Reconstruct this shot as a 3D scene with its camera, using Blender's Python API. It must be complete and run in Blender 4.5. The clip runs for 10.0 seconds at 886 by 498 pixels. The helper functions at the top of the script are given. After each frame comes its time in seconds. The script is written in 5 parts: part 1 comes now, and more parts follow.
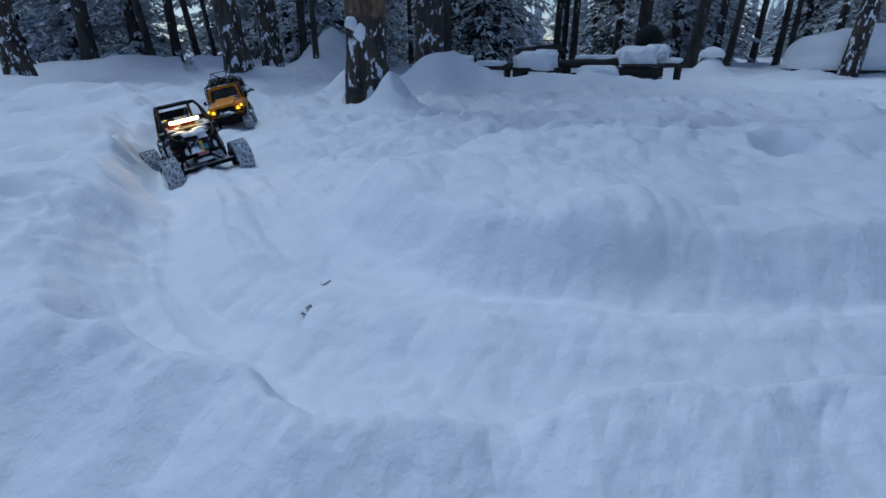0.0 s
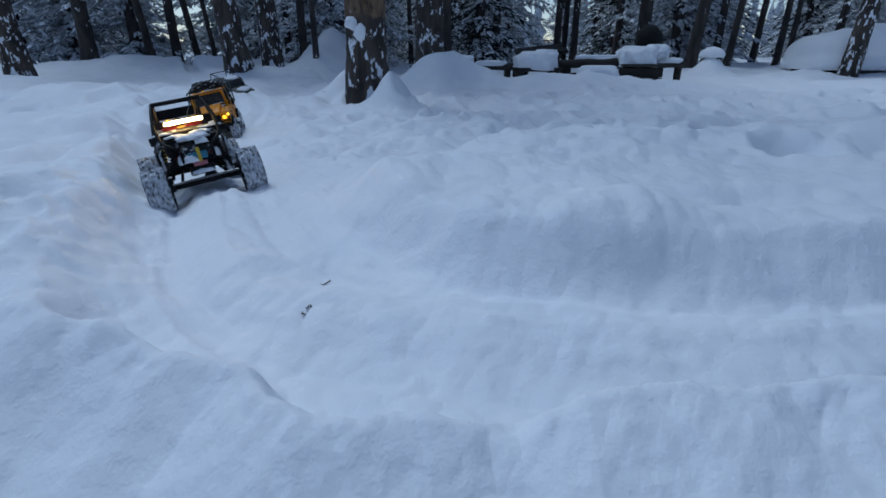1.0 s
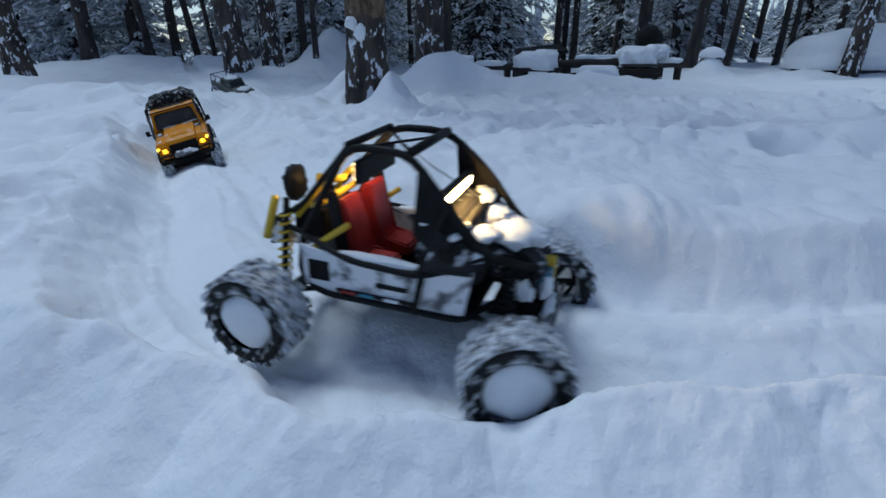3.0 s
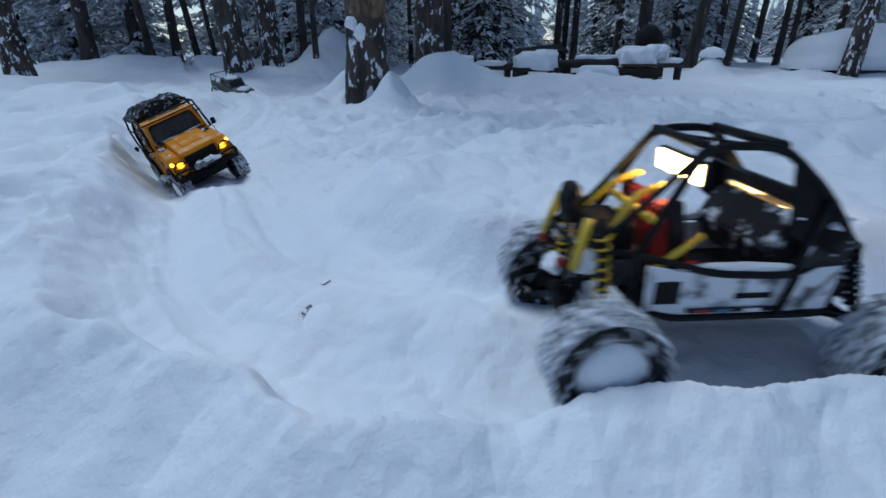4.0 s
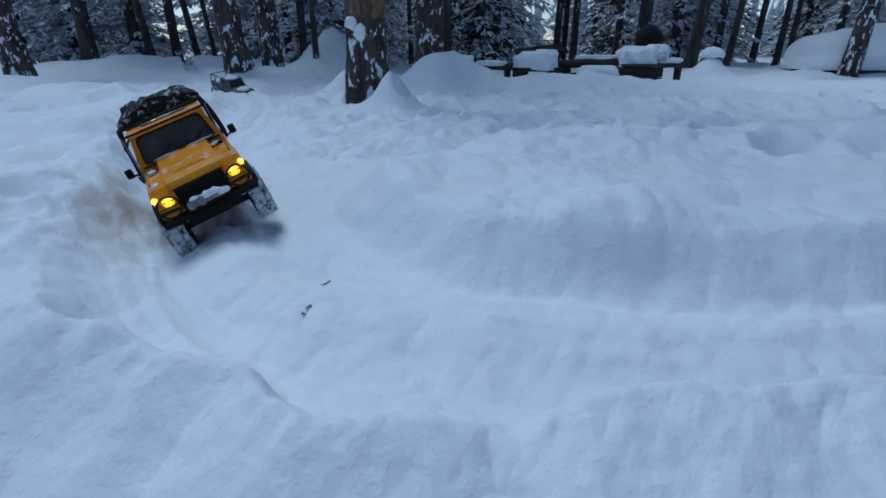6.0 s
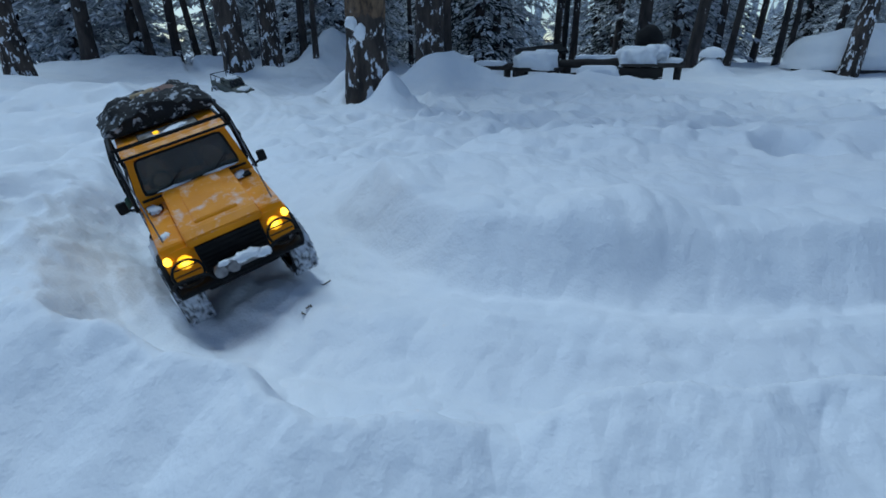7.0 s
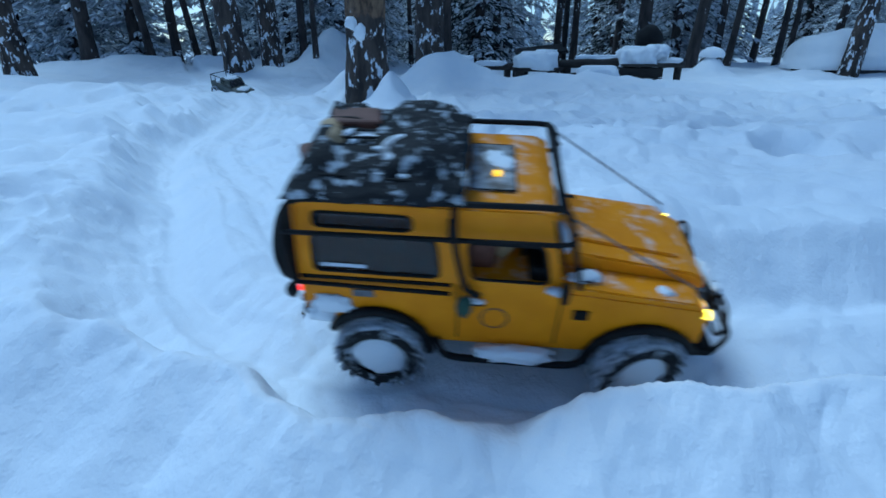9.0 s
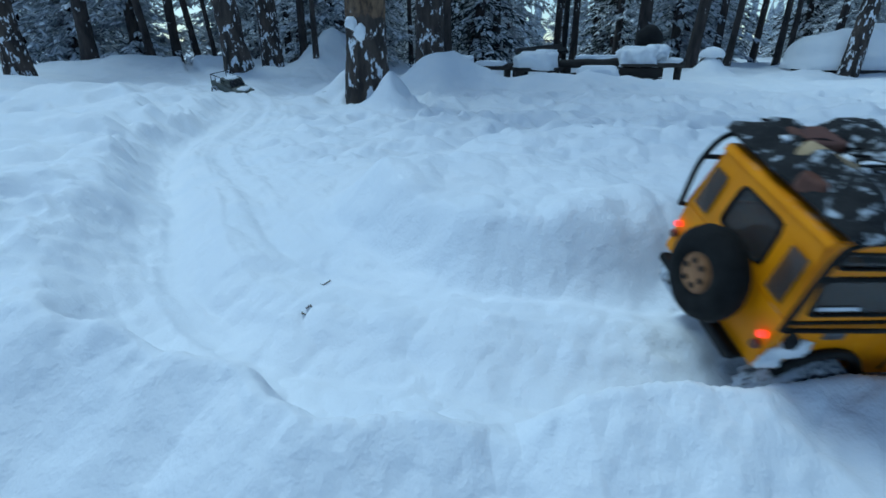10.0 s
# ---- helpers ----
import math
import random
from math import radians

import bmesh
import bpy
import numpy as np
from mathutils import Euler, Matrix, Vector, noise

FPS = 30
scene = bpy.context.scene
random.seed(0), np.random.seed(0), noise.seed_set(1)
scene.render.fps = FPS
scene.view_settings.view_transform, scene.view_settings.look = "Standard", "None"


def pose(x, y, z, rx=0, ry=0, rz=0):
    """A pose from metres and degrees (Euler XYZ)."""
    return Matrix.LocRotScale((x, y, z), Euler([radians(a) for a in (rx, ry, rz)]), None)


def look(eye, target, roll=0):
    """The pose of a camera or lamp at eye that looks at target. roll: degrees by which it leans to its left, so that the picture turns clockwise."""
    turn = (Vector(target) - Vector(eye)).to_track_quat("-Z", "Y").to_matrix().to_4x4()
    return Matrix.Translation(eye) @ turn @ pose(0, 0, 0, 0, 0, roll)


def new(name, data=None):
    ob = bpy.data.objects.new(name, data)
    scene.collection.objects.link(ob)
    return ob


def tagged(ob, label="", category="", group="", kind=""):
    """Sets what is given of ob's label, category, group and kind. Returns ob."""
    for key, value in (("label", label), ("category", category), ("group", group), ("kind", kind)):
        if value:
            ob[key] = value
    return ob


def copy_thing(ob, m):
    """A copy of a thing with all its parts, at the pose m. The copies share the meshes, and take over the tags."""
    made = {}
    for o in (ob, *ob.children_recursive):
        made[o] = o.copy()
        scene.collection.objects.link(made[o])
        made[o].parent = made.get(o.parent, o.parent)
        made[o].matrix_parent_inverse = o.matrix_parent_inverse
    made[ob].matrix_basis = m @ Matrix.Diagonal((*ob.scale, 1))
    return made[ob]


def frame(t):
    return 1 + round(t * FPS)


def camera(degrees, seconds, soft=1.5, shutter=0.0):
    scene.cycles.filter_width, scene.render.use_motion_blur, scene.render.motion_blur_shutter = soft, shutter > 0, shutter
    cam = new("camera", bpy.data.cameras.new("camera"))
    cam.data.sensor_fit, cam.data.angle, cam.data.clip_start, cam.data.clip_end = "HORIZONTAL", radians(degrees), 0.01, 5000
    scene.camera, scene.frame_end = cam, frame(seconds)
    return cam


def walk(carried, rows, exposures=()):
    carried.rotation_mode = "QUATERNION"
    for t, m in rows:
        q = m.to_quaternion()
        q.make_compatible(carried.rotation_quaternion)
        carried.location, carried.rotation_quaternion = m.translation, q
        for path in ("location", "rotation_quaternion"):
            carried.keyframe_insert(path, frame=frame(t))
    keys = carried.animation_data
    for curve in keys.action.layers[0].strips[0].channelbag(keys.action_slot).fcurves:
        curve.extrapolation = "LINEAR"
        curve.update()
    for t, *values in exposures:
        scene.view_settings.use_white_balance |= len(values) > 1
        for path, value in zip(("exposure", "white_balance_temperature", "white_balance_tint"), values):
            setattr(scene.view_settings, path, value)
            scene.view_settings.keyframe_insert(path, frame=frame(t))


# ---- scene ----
# ---- camera: it stands on a low tripod beside the trail ----
cam = camera(82.1, 10.0, soft=1.6, shutter=0.5)
STILL = pose(0, 0, 0.40, 68.0, 0, 0)
walk(cam, [(0.0, STILL), (10.0, STILL)],
     exposures=[(0.0, -0.6, 6500, 12), (2.5, -0.48, 7000, 11), (4.0, -0.35, 6900, 11), (5.5, -0.53, 6500, 10), (7.0, -0.4, 6700, 5), (8.0, -0.33, 6550, 2), (8.5, -0.22, 5850, 0), (9.0, -0.17, 5450, -1), (9.5, -0.15, 5650, -1), (10.0, -0.15, 6300, -3)])

# ---- light: a blue overcast winter dusk ----
world = bpy.data.worlds.new("dusk_sky")
scene.world = world
world.use_nodes = True
nt = world.node_tree
sky = nt.nodes.new("ShaderNodeTexSky")
sky.sky_type, sky.sun_disc = "NISHITA", False
sky.sun_elevation, sky.sun_rotation = radians(65), radians(313)
sky.altitude = 2500
sky.air_density, sky.dust_density, sky.ozone_density = 1.0, 0.3, 3.0
nt.links.new(sky.outputs[0], nt.nodes["Background"].inputs[0])
nt.nodes["Background"].inputs[1].default_value = 0.14
sun = new("sun", bpy.data.lights.new("sun", "SUN"))
sun.data.energy, sun.data.angle, sun.data.color = 2.32, radians(27), (0.62, 0.81, 1.0)
sun.matrix_world = look((0, 0, 30), (10.2, -9.5, 0))
# ---- materials ----
def node_material(name, base=(0.8, 0.8, 0.8), rough=0.5, metal=0.0):
    m = bpy.data.materials.new(name)
    m.use_nodes = True
    b = m.node_tree.nodes["Principled BSDF"]
    b.inputs["Base Color"].default_value = (*base, 1)
    b.inputs["Roughness"].default_value = rough
    b.inputs["Metallic"].default_value = metal
    return m, m.node_tree, b


def noise_node(t, scale, detail=4.0, rough=0.55, coord="Object", stretch=None):
    co = t.nodes.new("ShaderNodeTexCoord")
    n = t.nodes.new("ShaderNodeTexNoise")
    n.inputs["Scale"].default_value, n.inputs["Detail"].default_value, n.inputs["Roughness"].default_value = scale, detail, rough
    if stretch:
        mp = t.nodes.new("ShaderNodeMapping")
        mp.inputs["Scale"].default_value = stretch
        t.links.new(co.outputs[coord], mp.inputs[0])
        t.links.new(mp.outputs[0], n.inputs["Vector"])
    else:
        t.links.new(co.outputs[coord], n.inputs["Vector"])
    return n.outputs["Fac"]


def ramp(t, fac, stops):
    r = t.nodes.new("ShaderNodeValToRGB")
    e = r.color_ramp.elements
    while len(e) < len(stops):
        e.new(0.5)
    for el, (p, c) in zip(e, stops):
        el.position, el.color = p, (*c, 1)
    t.links.new(fac, r.inputs[0])
    return r.outputs[0]


def bump(t, b, fac, strength, dist):
    n = t.nodes.new("ShaderNodeBump")
    n.inputs["Strength"].default_value, n.inputs["Distance"].default_value = strength, dist
    t.links.new(fac, n.inputs["Height"])
    prev = b.inputs["Normal"]
    if prev.is_linked:
        t.links.new(prev.links[0].from_socket, n.inputs["Normal"])
    t.links.new(n.outputs[0], prev)


def mottled(name, c1, c2, scale, rough=0.6, metal=0.0, bumps=((40, 0.3, 0.002),), lo=0.35, hi=0.65, stretch=None):
    m, t, b = node_material(name, c1, rough, metal)
    t.links.new(ramp(t, noise_node(t, scale, 5, stretch=stretch), [(lo, c1), (hi, c2)]), b.inputs["Base Color"])
    for s, k, d in bumps:
        bump(t, b, noise_node(t, s, 5, 0.6, stretch=stretch), k, d)
    return m


def snow_material(name, bumps):
    m, t, b = node_material(name, (0.84, 0.86, 0.89), 0.7)
    t.links.new(ramp(t, noise_node(t, 5, 5), [(0.3, (0.81, 0.84, 0.88)), (0.7, (0.87, 0.88, 0.90))]), b.inputs["Base Color"])
    b.inputs["Specular IOR Level"].default_value = 0.3
    for s, k, d in bumps:
        bump(t, b, noise_node(t, s, 5, 0.65), k, d)
    return m


SNOW = snow_material("trodden_snow", ((9, 0.5, 0.020), (26, 0.3, 0.008), (70, 0.18, 0.004), (500, 0.15, 0.0006)))
SNOW_CAP = snow_material("settled_snow", ((9, 0.35, 0.02), (90, 0.3, 0.004)))
SNOW_CLING = snow_material("clinging_snow", ((60, 0.6, 0.004), (300, 0.5, 0.001)))
BARK = mottled("pine_bark", (0.035, 0.026, 0.022), (0.12, 0.085, 0.065), 9, 0.9, bumps=((14, 0.9, 0.03), (60, 0.6, 0.008)), stretch=(1, 1, 0.35))


def snowy_bark(name, c1, c2, threshold, scale, rusty_above=0.0):
    """Bark with driven snow stuck in patches on it."""
    m, t, b = node_material(name, c1, 0.9)
    bark = ramp(t, noise_node(t, 10, 5, stretch=(1, 1, 0.3)), [(0.35, c1), (0.68, c2)])
    patch = ramp(t, noise_node(t, scale, 5, 0.62, stretch=(1, 1, 0.5)), [(threshold, (0, 0, 0)), (threshold + 0.03, (1, 1, 1))])
    mix = t.nodes.new("ShaderNodeMix")
    mix.data_type = "RGBA"
    t.links.new(patch, mix.inputs[0])
    t.links.new(bark, mix.inputs[6])
    mix.inputs[7].default_value = (0.78, 0.81, 0.86, 1)
    out = mix.outputs[2]
    if rusty_above:
        co, sep, add = t.nodes.new("ShaderNodeTexCoord"), t.nodes.new("ShaderNodeSeparateXYZ"), t.nodes.new("ShaderNodeMath")
        t.links.new(co.outputs["Object"], sep.inputs[0])
        t.links.new(sep.outputs["Z"], add.inputs[0])
        wob = t.nodes.new("ShaderNodeMath")
        wob.operation = "MULTIPLY"
        wob.inputs[1].default_value = 0.3
        t.links.new(noise_node(t, 9, 3), wob.inputs[0])
        t.links.new(wob.outputs[0], add.inputs[1])
        top = ramp(t, add.outputs[0], [(rusty_above + 0.14, (0, 0, 0)), (rusty_above + 0.17, (1, 1, 1))])
        rust = ramp(t, noise_node(t, 22, 4, stretch=(1, 1, 0.5)), [(0.38, (0.05, 0.03, 0.02)), (0.6, (0.20, 0.125, 0.075))])
        mix2 = t.nodes.new("ShaderNodeMix")
        mix2.data_type = "RGBA"
        t.links.new(top, mix2.inputs[0])
        t.links.new(out, mix2.inputs[6])
        t.links.new(rust, mix2.inputs[7])
        out = mix2.outputs[2]
    t.links.new(out, b.inputs["Base Color"])
    bump(t, b, noise_node(t, 16, 5, 0.6, stretch=(1, 1, 0.3)), 0.9, 0.03)
    return m


BARK_SNOWY = snowy_bark("snow_spattered_bark", (0.022, 0.017, 0.015), (0.10, 0.074, 0.06), 0.565, 17)
BARK_MAIN = snowy_bark("flaking_pine_bark", (0.022, 0.017, 0.015), (0.10, 0.074, 0.06), 0.57, 17, 0.62)
BARK_DARK = snowy_bark("dark_far_bark", (0.02, 0.017, 0.016), (0.075, 0.057, 0.05), 0.63, 8)
NEEDLES = mottled("spruce_needles", (0.018, 0.028, 0.026), (0.05, 0.065, 0.06), 6, 0.8, bumps=())
FROSTED = mottled("frosted_needles", (0.22, 0.25, 0.27), (0.56, 0.60, 0.65), 3, 0.85, bumps=())
OLD_WOOD = mottled("weathered_dark_wood", (0.012, 0.010, 0.009), (0.04, 0.033, 0.028), 12, 0.85, bumps=((30, 0.6, 0.01),), stretch=(0.2, 1, 1))
ROCK = mottled("dark_granite", (0.03, 0.028, 0.03), (0.10, 0.095, 0.09), 8, 0.85, bumps=((12, 0.8, 0.03),))
SOOT = mottled("sooty_black_iron", (0.003, 0.003, 0.004), (0.008, 0.008, 0.008), 14, 1.0)
TWIG = mottled("dead_twig", (0.08, 0.06, 0.05), (0.20, 0.16, 0.13), 60, 0.9)
# ---- the snow field ----
def hash2(i, j, seed):
    h = (i * 374761393 + j * 668265263 + seed * 974634777) & 0xFFFFFFFF
    h = ((h ^ (h >> 13)) * 1274126177) & 0xFFFFFFFF
    return ((h ^ (h >> 16)) & 0xFFFF) / 65535.0


def value_noise(x, y, seed=0):
    i, j = np.floor(x).astype(np.int64), np.floor(y).astype(np.int64)
    u, v = x - i, y - j
    u, v = u * u * u * (u * (u * 6 - 15) + 10), v * v * v * (v * (v * 6 - 15) + 10)
    a, b = hash2(i, j, seed), hash2(i + 1, j, seed)
    c, d = hash2(i, j + 1, seed), hash2(i + 1, j + 1, seed)
    return (a + (b - a) * u) * (1 - v) + (c + (d - c) * u) * v


def fbm(x, y, size, octaves, seed, gain=0.5):
    """Rolling noise from -1 to 1 whose largest forms are size metres across."""
    total, amp, norm = np.zeros_like(x), 1.0, 0.0
    for k in range(octaves):
        f = 2.03 ** k / size
        c, s = math.cos(k * 0.9 + seed), math.sin(k * 0.9 + seed)
        total += amp * (2 * value_noise((x * c - y * s) * f + 31.7 * k, (x * s + y * c) * f + 17.3 * k, seed + k) - 1)
        norm += amp
        amp *= gain
    return total / norm


def clods(x, y, size, octaves, seed):
    """Lumpy noise with round tops and sharp creases, from 0 to 1."""
    total, amp, norm = np.zeros_like(x), 1.0, 0.0
    for k in range(octaves):
        f = 2.1 ** k / size
        c, s = math.cos(k * 1.3 + seed), math.sin(k * 1.3 + seed)
        n = 2 * value_noise((x * c - y * s) * f + 11.1 * k, (x * s + y * c) * f + 7.7 * k, seed + 50 + k) - 1
        total += amp * (np.abs(n) * 1.6 - 0.12)
        norm += amp
        amp *= 0.5
    return total / norm


def step(a, b, v):
    u = np.clip((v - a) / (b - a), 0, 1)
    return u * u * (3 - 2 * u)


# the wheel trail: x, y, height of its middle, lean to the outer side (degrees)
TRAIL = [(-2.45, 5.9, -0.03, 0), (-1.95, 4.95, -0.035, 0), (-1.42, 3.9, -0.04, 6), (-1.17, 2.95, -0.05, 10), (-1.06, 2.22, -0.055, 10), (-0.80, 1.64, -0.03, 15), (-0.57, 1.24, 0.015, 17),
         (-0.40, 0.88, 0.026, 14), (-0.30, 0.745, 0.024, 13), (-0.19, 0.655, 0.026, 12), (-0.06, 0.605, 0.034, 14), (0.10, 0.565, 0.05, 15),
         (0.30, 0.54, 0.055, 14), (0.50, 0.545, 0.05, 14), (0.80, 0.59, 0.04, 10), (1.3, 0.70, 0.03, 6), (2.2, 0.95, 0.02, 0), (3.6, 1.5, 0.02, 0)]


def smooth_line(points, per):
    p = np.array(points, float)
    q = np.vstack([2 * p[0] - p[1], p, 2 * p[-1] - p[-2]])
    rows = []
    for a, b, c, d in zip(q, q[1:], q[2:], q[3:]):
        for u in np.arange(per) / per:
            rows.append(0.5 * (2 * b + (c - a) * u + (2 * a - 5 * b + 4 * c - d) * u * u + (3 * b - a - 3 * c + d) * u ** 3))
    return np.array(rows + [p[-1]])


LINE = smooth_line(TRAIL, 8)
# the crest of the bank outside the trail: round the bend, then along the straight
CREST = [(-2.70, 5.85), (-2.20, 4.87), (-1.67, 3.83), (-1.42, 2.90), (-1.29, 2.14), (-1.02, 1.52), (-0.78, 1.15), (-0.72, 0.97), (-0.645, 0.78), (-0.565, 0.64), (-0.475, 0.53),
         (-0.400, 0.520), (-0.330, 0.488), (-0.297, 0.466), (-0.213, 0.456), (-0.177, 0.409), (-0.097, 0.377), (-0.024, 0.388), (0.060, 0.369), (0.087, 0.373), (0.117, 0.386),
         (0.164, 0.388), (0.211, 0.392), (0.280, 0.381), (0.323, 0.398), (0.41, 0.40), (0.62, 0.415), (0.9, 0.46), (1.4, 0.56), (2.3, 0.80), (3.7, 1.35)]
CREST_LINE = smooth_line(CREST, 5)


def from_trail(x, y):
    """Distance to the left of the trail (negative: right), its height, its lean and how far along it."""
    best = np.full(x.shape, 1e9)
    side, height, lean, along = (np.zeros(x.shape) for _ in range(4))
    run = 0.0
    for a, b in zip(LINE, LINE[1:]):
        dx, dy = b[0] - a[0], b[1] - a[1]
        n = math.hypot(dx, dy)
        u = np.clip(((x - a[0]) * dx + (y - a[1]) * dy) / (n * n), 0, 1)
        ex, ey = x - a[0] - u * dx, y - a[1] - u * dy
        d = np.hypot(ex, ey)
        m = d < best
        best = np.where(m, d, best)
        side = np.where(m, np.sign(dx * ey - dy * ex) * d, side)
        height = np.where(m, a[2] + u * (b[2] - a[2]), height)
        lean = np.where(m, a[3] + u * (b[3] - a[3]), lean)
        along = np.where(m, run + u * n, along)
        run += n
    return side, height, lean, along


def beyond_crest(x, y):
    """Distance outside the crest of the bank (negative: inside, on the trail)."""
    best, side = np.full(x.shape, 1e9), np.zeros(x.shape)
    for a, b in zip(CREST_LINE, CREST_LINE[1:]):
        dx, dy = b[0] - a[0], b[1] - a[1]
        u = np.clip(((x - a[0]) * dx + (y - a[1]) * dy) / (dx * dx + dy * dy), 0, 1)
        ex, ey = x - a[0] - u * dx, y - a[1] - u * dy
        d = np.hypot(ex, ey)
        m = d < best
        best = np.where(m, d, best)
        side = np.where(m, -np.sign(dx * ey - dy * ex) * d, side)
    return side


def hump(x, y, cx, cy, rx, ry, h, turn=0.0, power=1.0):
    c, s = math.cos(radians(turn)), math.sin(radians(turn))
    u, v = ((x - cx) * c + (y - cy) * s) / rx, (-(x - cx) * s + (y - cy) * c) / ry
    return h * np.exp(-np.power(u * u + v * v, power))


_r = random.Random(12)
FOOTPRINTS = [(_r.uniform(-0.8, 4.2), _r.uniform(1.5, 5.6), _r.uniform(0.05, 0.12), _r.uniform(0.02, 0.055)) for _ in range(80)]
FOOTPRINTS += [(_r.uniform(-4.2, -1.3), _r.uniform(1.6, 5.6), _r.uniform(0.06, 0.14), _r.uniform(0.02, 0.05)) for _ in range(34)]
FOOTPRINTS += [(_r.uniform(-1.2, -0.5), _r.uniform(0.5, 1.3), _r.uniform(0.03, 0.07), _r.uniform(0.008, 0.02)) for _ in range(16)]


def ground_height(x, y):
    x, y = np.asarray(x, float), np.asarray(y, float)
    r = np.hypot(x, y)
    side, mid, lean, along = from_trail(x, y)
    near = 1 - step(1.5, 2.6, r)
    # open ground: near the trail it is high, then it drops a little and runs level into the wood
    open_z = 0.07 - 0.12 * step(1.2, 3.5, y) + 0.045 * fbm(x, y, 1.3, 3, 3) * step(1.0, 2.5, r) + 0.030 * fbm(x, y, 0.45, 3, 9) + 0.006 * fbm(x, y, 0.12, 3, 12)
    open_z += step(2.2, 4.5, y) * (0.05 * fbm(x, y, 0.9, 3, 51) + 0.05 * (clods(x, y, 0.7, 3, 52) - 0.45))
    open_z += 0.10 * step(9, 25, r) * fbm(x, y, 7.0, 3, 21)
    # the flat-topped mound inside the bend
    open_z += hump(x, y, 0.08, 0.97, 0.36, 0.31, 0.088, -6, 3.0) + hump(x, y, 0.78, 0.80, 0.60, 0.13, 0.060, 4, 2.0) - hump(x, y, 0.66, 1.06, 0.25, 0.10, 0.030, 0, 2.0) + hump(x, y, 0.07, 1.17, 0.16, 0.10, 0.02) + hump(x, y, -0.20, 1.02, 0.14, 0.16, 0.035) + hump(x, y, 1.5, 1.2, 0.7, 0.3, 0.04)
    # banks outside the bend and beyond it
    open_z += hump(x, y, -0.98, 1.16, 0.30, 0.34, 0.05, 20) + hump(x, y, -0.82, 0.86, 0.18, 0.28, 0.05, 15) + hump(x, y, -1.75, 2.7, 0.45, 0.7, 0.13) + hump(x, y, -2.7, 4.0, 0.9, 0.6, 0.16)
    open_z += hump(x, y, -5.3, 9.5, 2.2, 0.9, 0.26) + hump(x, y, -1.85, 9.3, 0.42, 1.6, 0.62) + hump(x, y, -3.4, 8.6, 0.9, 0.7, 0.12) + hump(x, y, -4.6, 5.6, 1.0, 0.5, 0.12)
    # drifts against the trunks
    open_z += hump(x, y, -0.370, 3.80, 0.15, 0.16, 0.25, 0, 1.0) + hump(x, y, -0.80, 4.5, 0.22, 0.25, 0.25) + hump(x, y, -0.15, 6.1, 0.35, 0.3, 0.26) + hump(x, y, -2.75, 7.5, 0.35, 0.3, 0.15)
    open_z += hump(x, y, 3.95, 7.95, 0.22, 0.22, 0.28) + hump(x, y, 5.7, 8.0, 0.9, 0.3, 0.10) + hump(x, y, 0.25, 6.2, 0.3, 0.2, 0.15) + hump(x, y, 1.4, 6.15, 1.7, 0.3, 0.12)
    # trodden, broken snow between the mound and the wood
    rough = step(1.25, 1.7, y) * (1 - 0.6 * step(4.0, 6.0, y)) * step(-1.0, -0.4, side)
    open_z += rough * (0.085 * (clods(x, y, 0.75, 3, 5) - 0.45) + 0.040 * (clods(x, y, 0.26, 3, 26) - 0.45) + 0.022 * fbm(x, y, 0.14, 3, 6))
    for px, py, pr, pd in FOOTPRINTS:
        m = (np.abs(x - px) < 3 * pr) & (np.abs(y - py) < 3 * pr)
        q = np.hypot(x[m] - px, (y[m] - py) * 0.75) / pr
        open_z[m] += pd * (-np.exp(-q ** 4) + 0.45 * np.exp(-((q - 1.35) / 0.35) ** 2))
    # the near bank: high beside the straight, worn low between it and the bend, falling towards the open side
    edge = 0.016 * fbm(x, y, 0.16, 3, 33) + 0.012 * fbm(x, y, 0.045, 3, 34)
    outside = beyond_crest(x, y) + edge * (0.45 + 0.55 * step(0.5, 0.9, y))
    front = (1 - step(0.52, 0.74, y)) * near
    top = np.interp(x, [-1.3, -0.6, -0.47, -0.30, -0.18, -0.10, 0.07, 0.095, 0.13, 0.22, 0.28, 0.6, 1.6], [0.11, 0.115, 0.095, 0.080, 0.080, 0.070, 0.068, 0.086, 0.106, 0.117, 0.110, 0.120, 0.11])
    bank = top - 0.58 * np.clip(outside - 0.010, 0, 0.32) + 0.014 * fbm(x, y, 0.26, 2, 44) + 0.006 * (clods(x, y, 0.17, 2, 71) - 0.44) + 0.004 * fbm(x, y, 0.06, 3, 72)
    open_z += (bank - open_z) * front * step(-0.12, -0.02, outside)
    open_z += near * (1 - front) * (0.014 * (clods(x, y, 0.20, 3, 71) - 0.44) + 0.006 * (clods(x, y, 0.07, 2, 77) - 0.44))
    # the trail itself, with ruts
    floor = mid + np.tan(np.radians(lean)) * np.clip(side, -0.11, 0.0) + 0.012 + 0.022 * step(0.95, 1.3, y) + 0.015 * (1 - step(0.95, 1.3, y)) * (1 - step(0.0, 0.15, x))
    floor += 0.009 * fbm(x, y, 0.13, 4, 14) + 0.006 * (clods(x, y, 0.07, 2, 15) - 0.4) - 0.012 * (np.exp(-((side - 0.085) / 0.03) ** 2) + np.exp(-((side + 0.085) / 0.035) ** 2))
    floor += 0.010 * fbm(side * 2.5, along * 0.25, 0.12, 3, 61)
    inner = 0.155 - 0.065 * step(-0.15, 0.08, x)
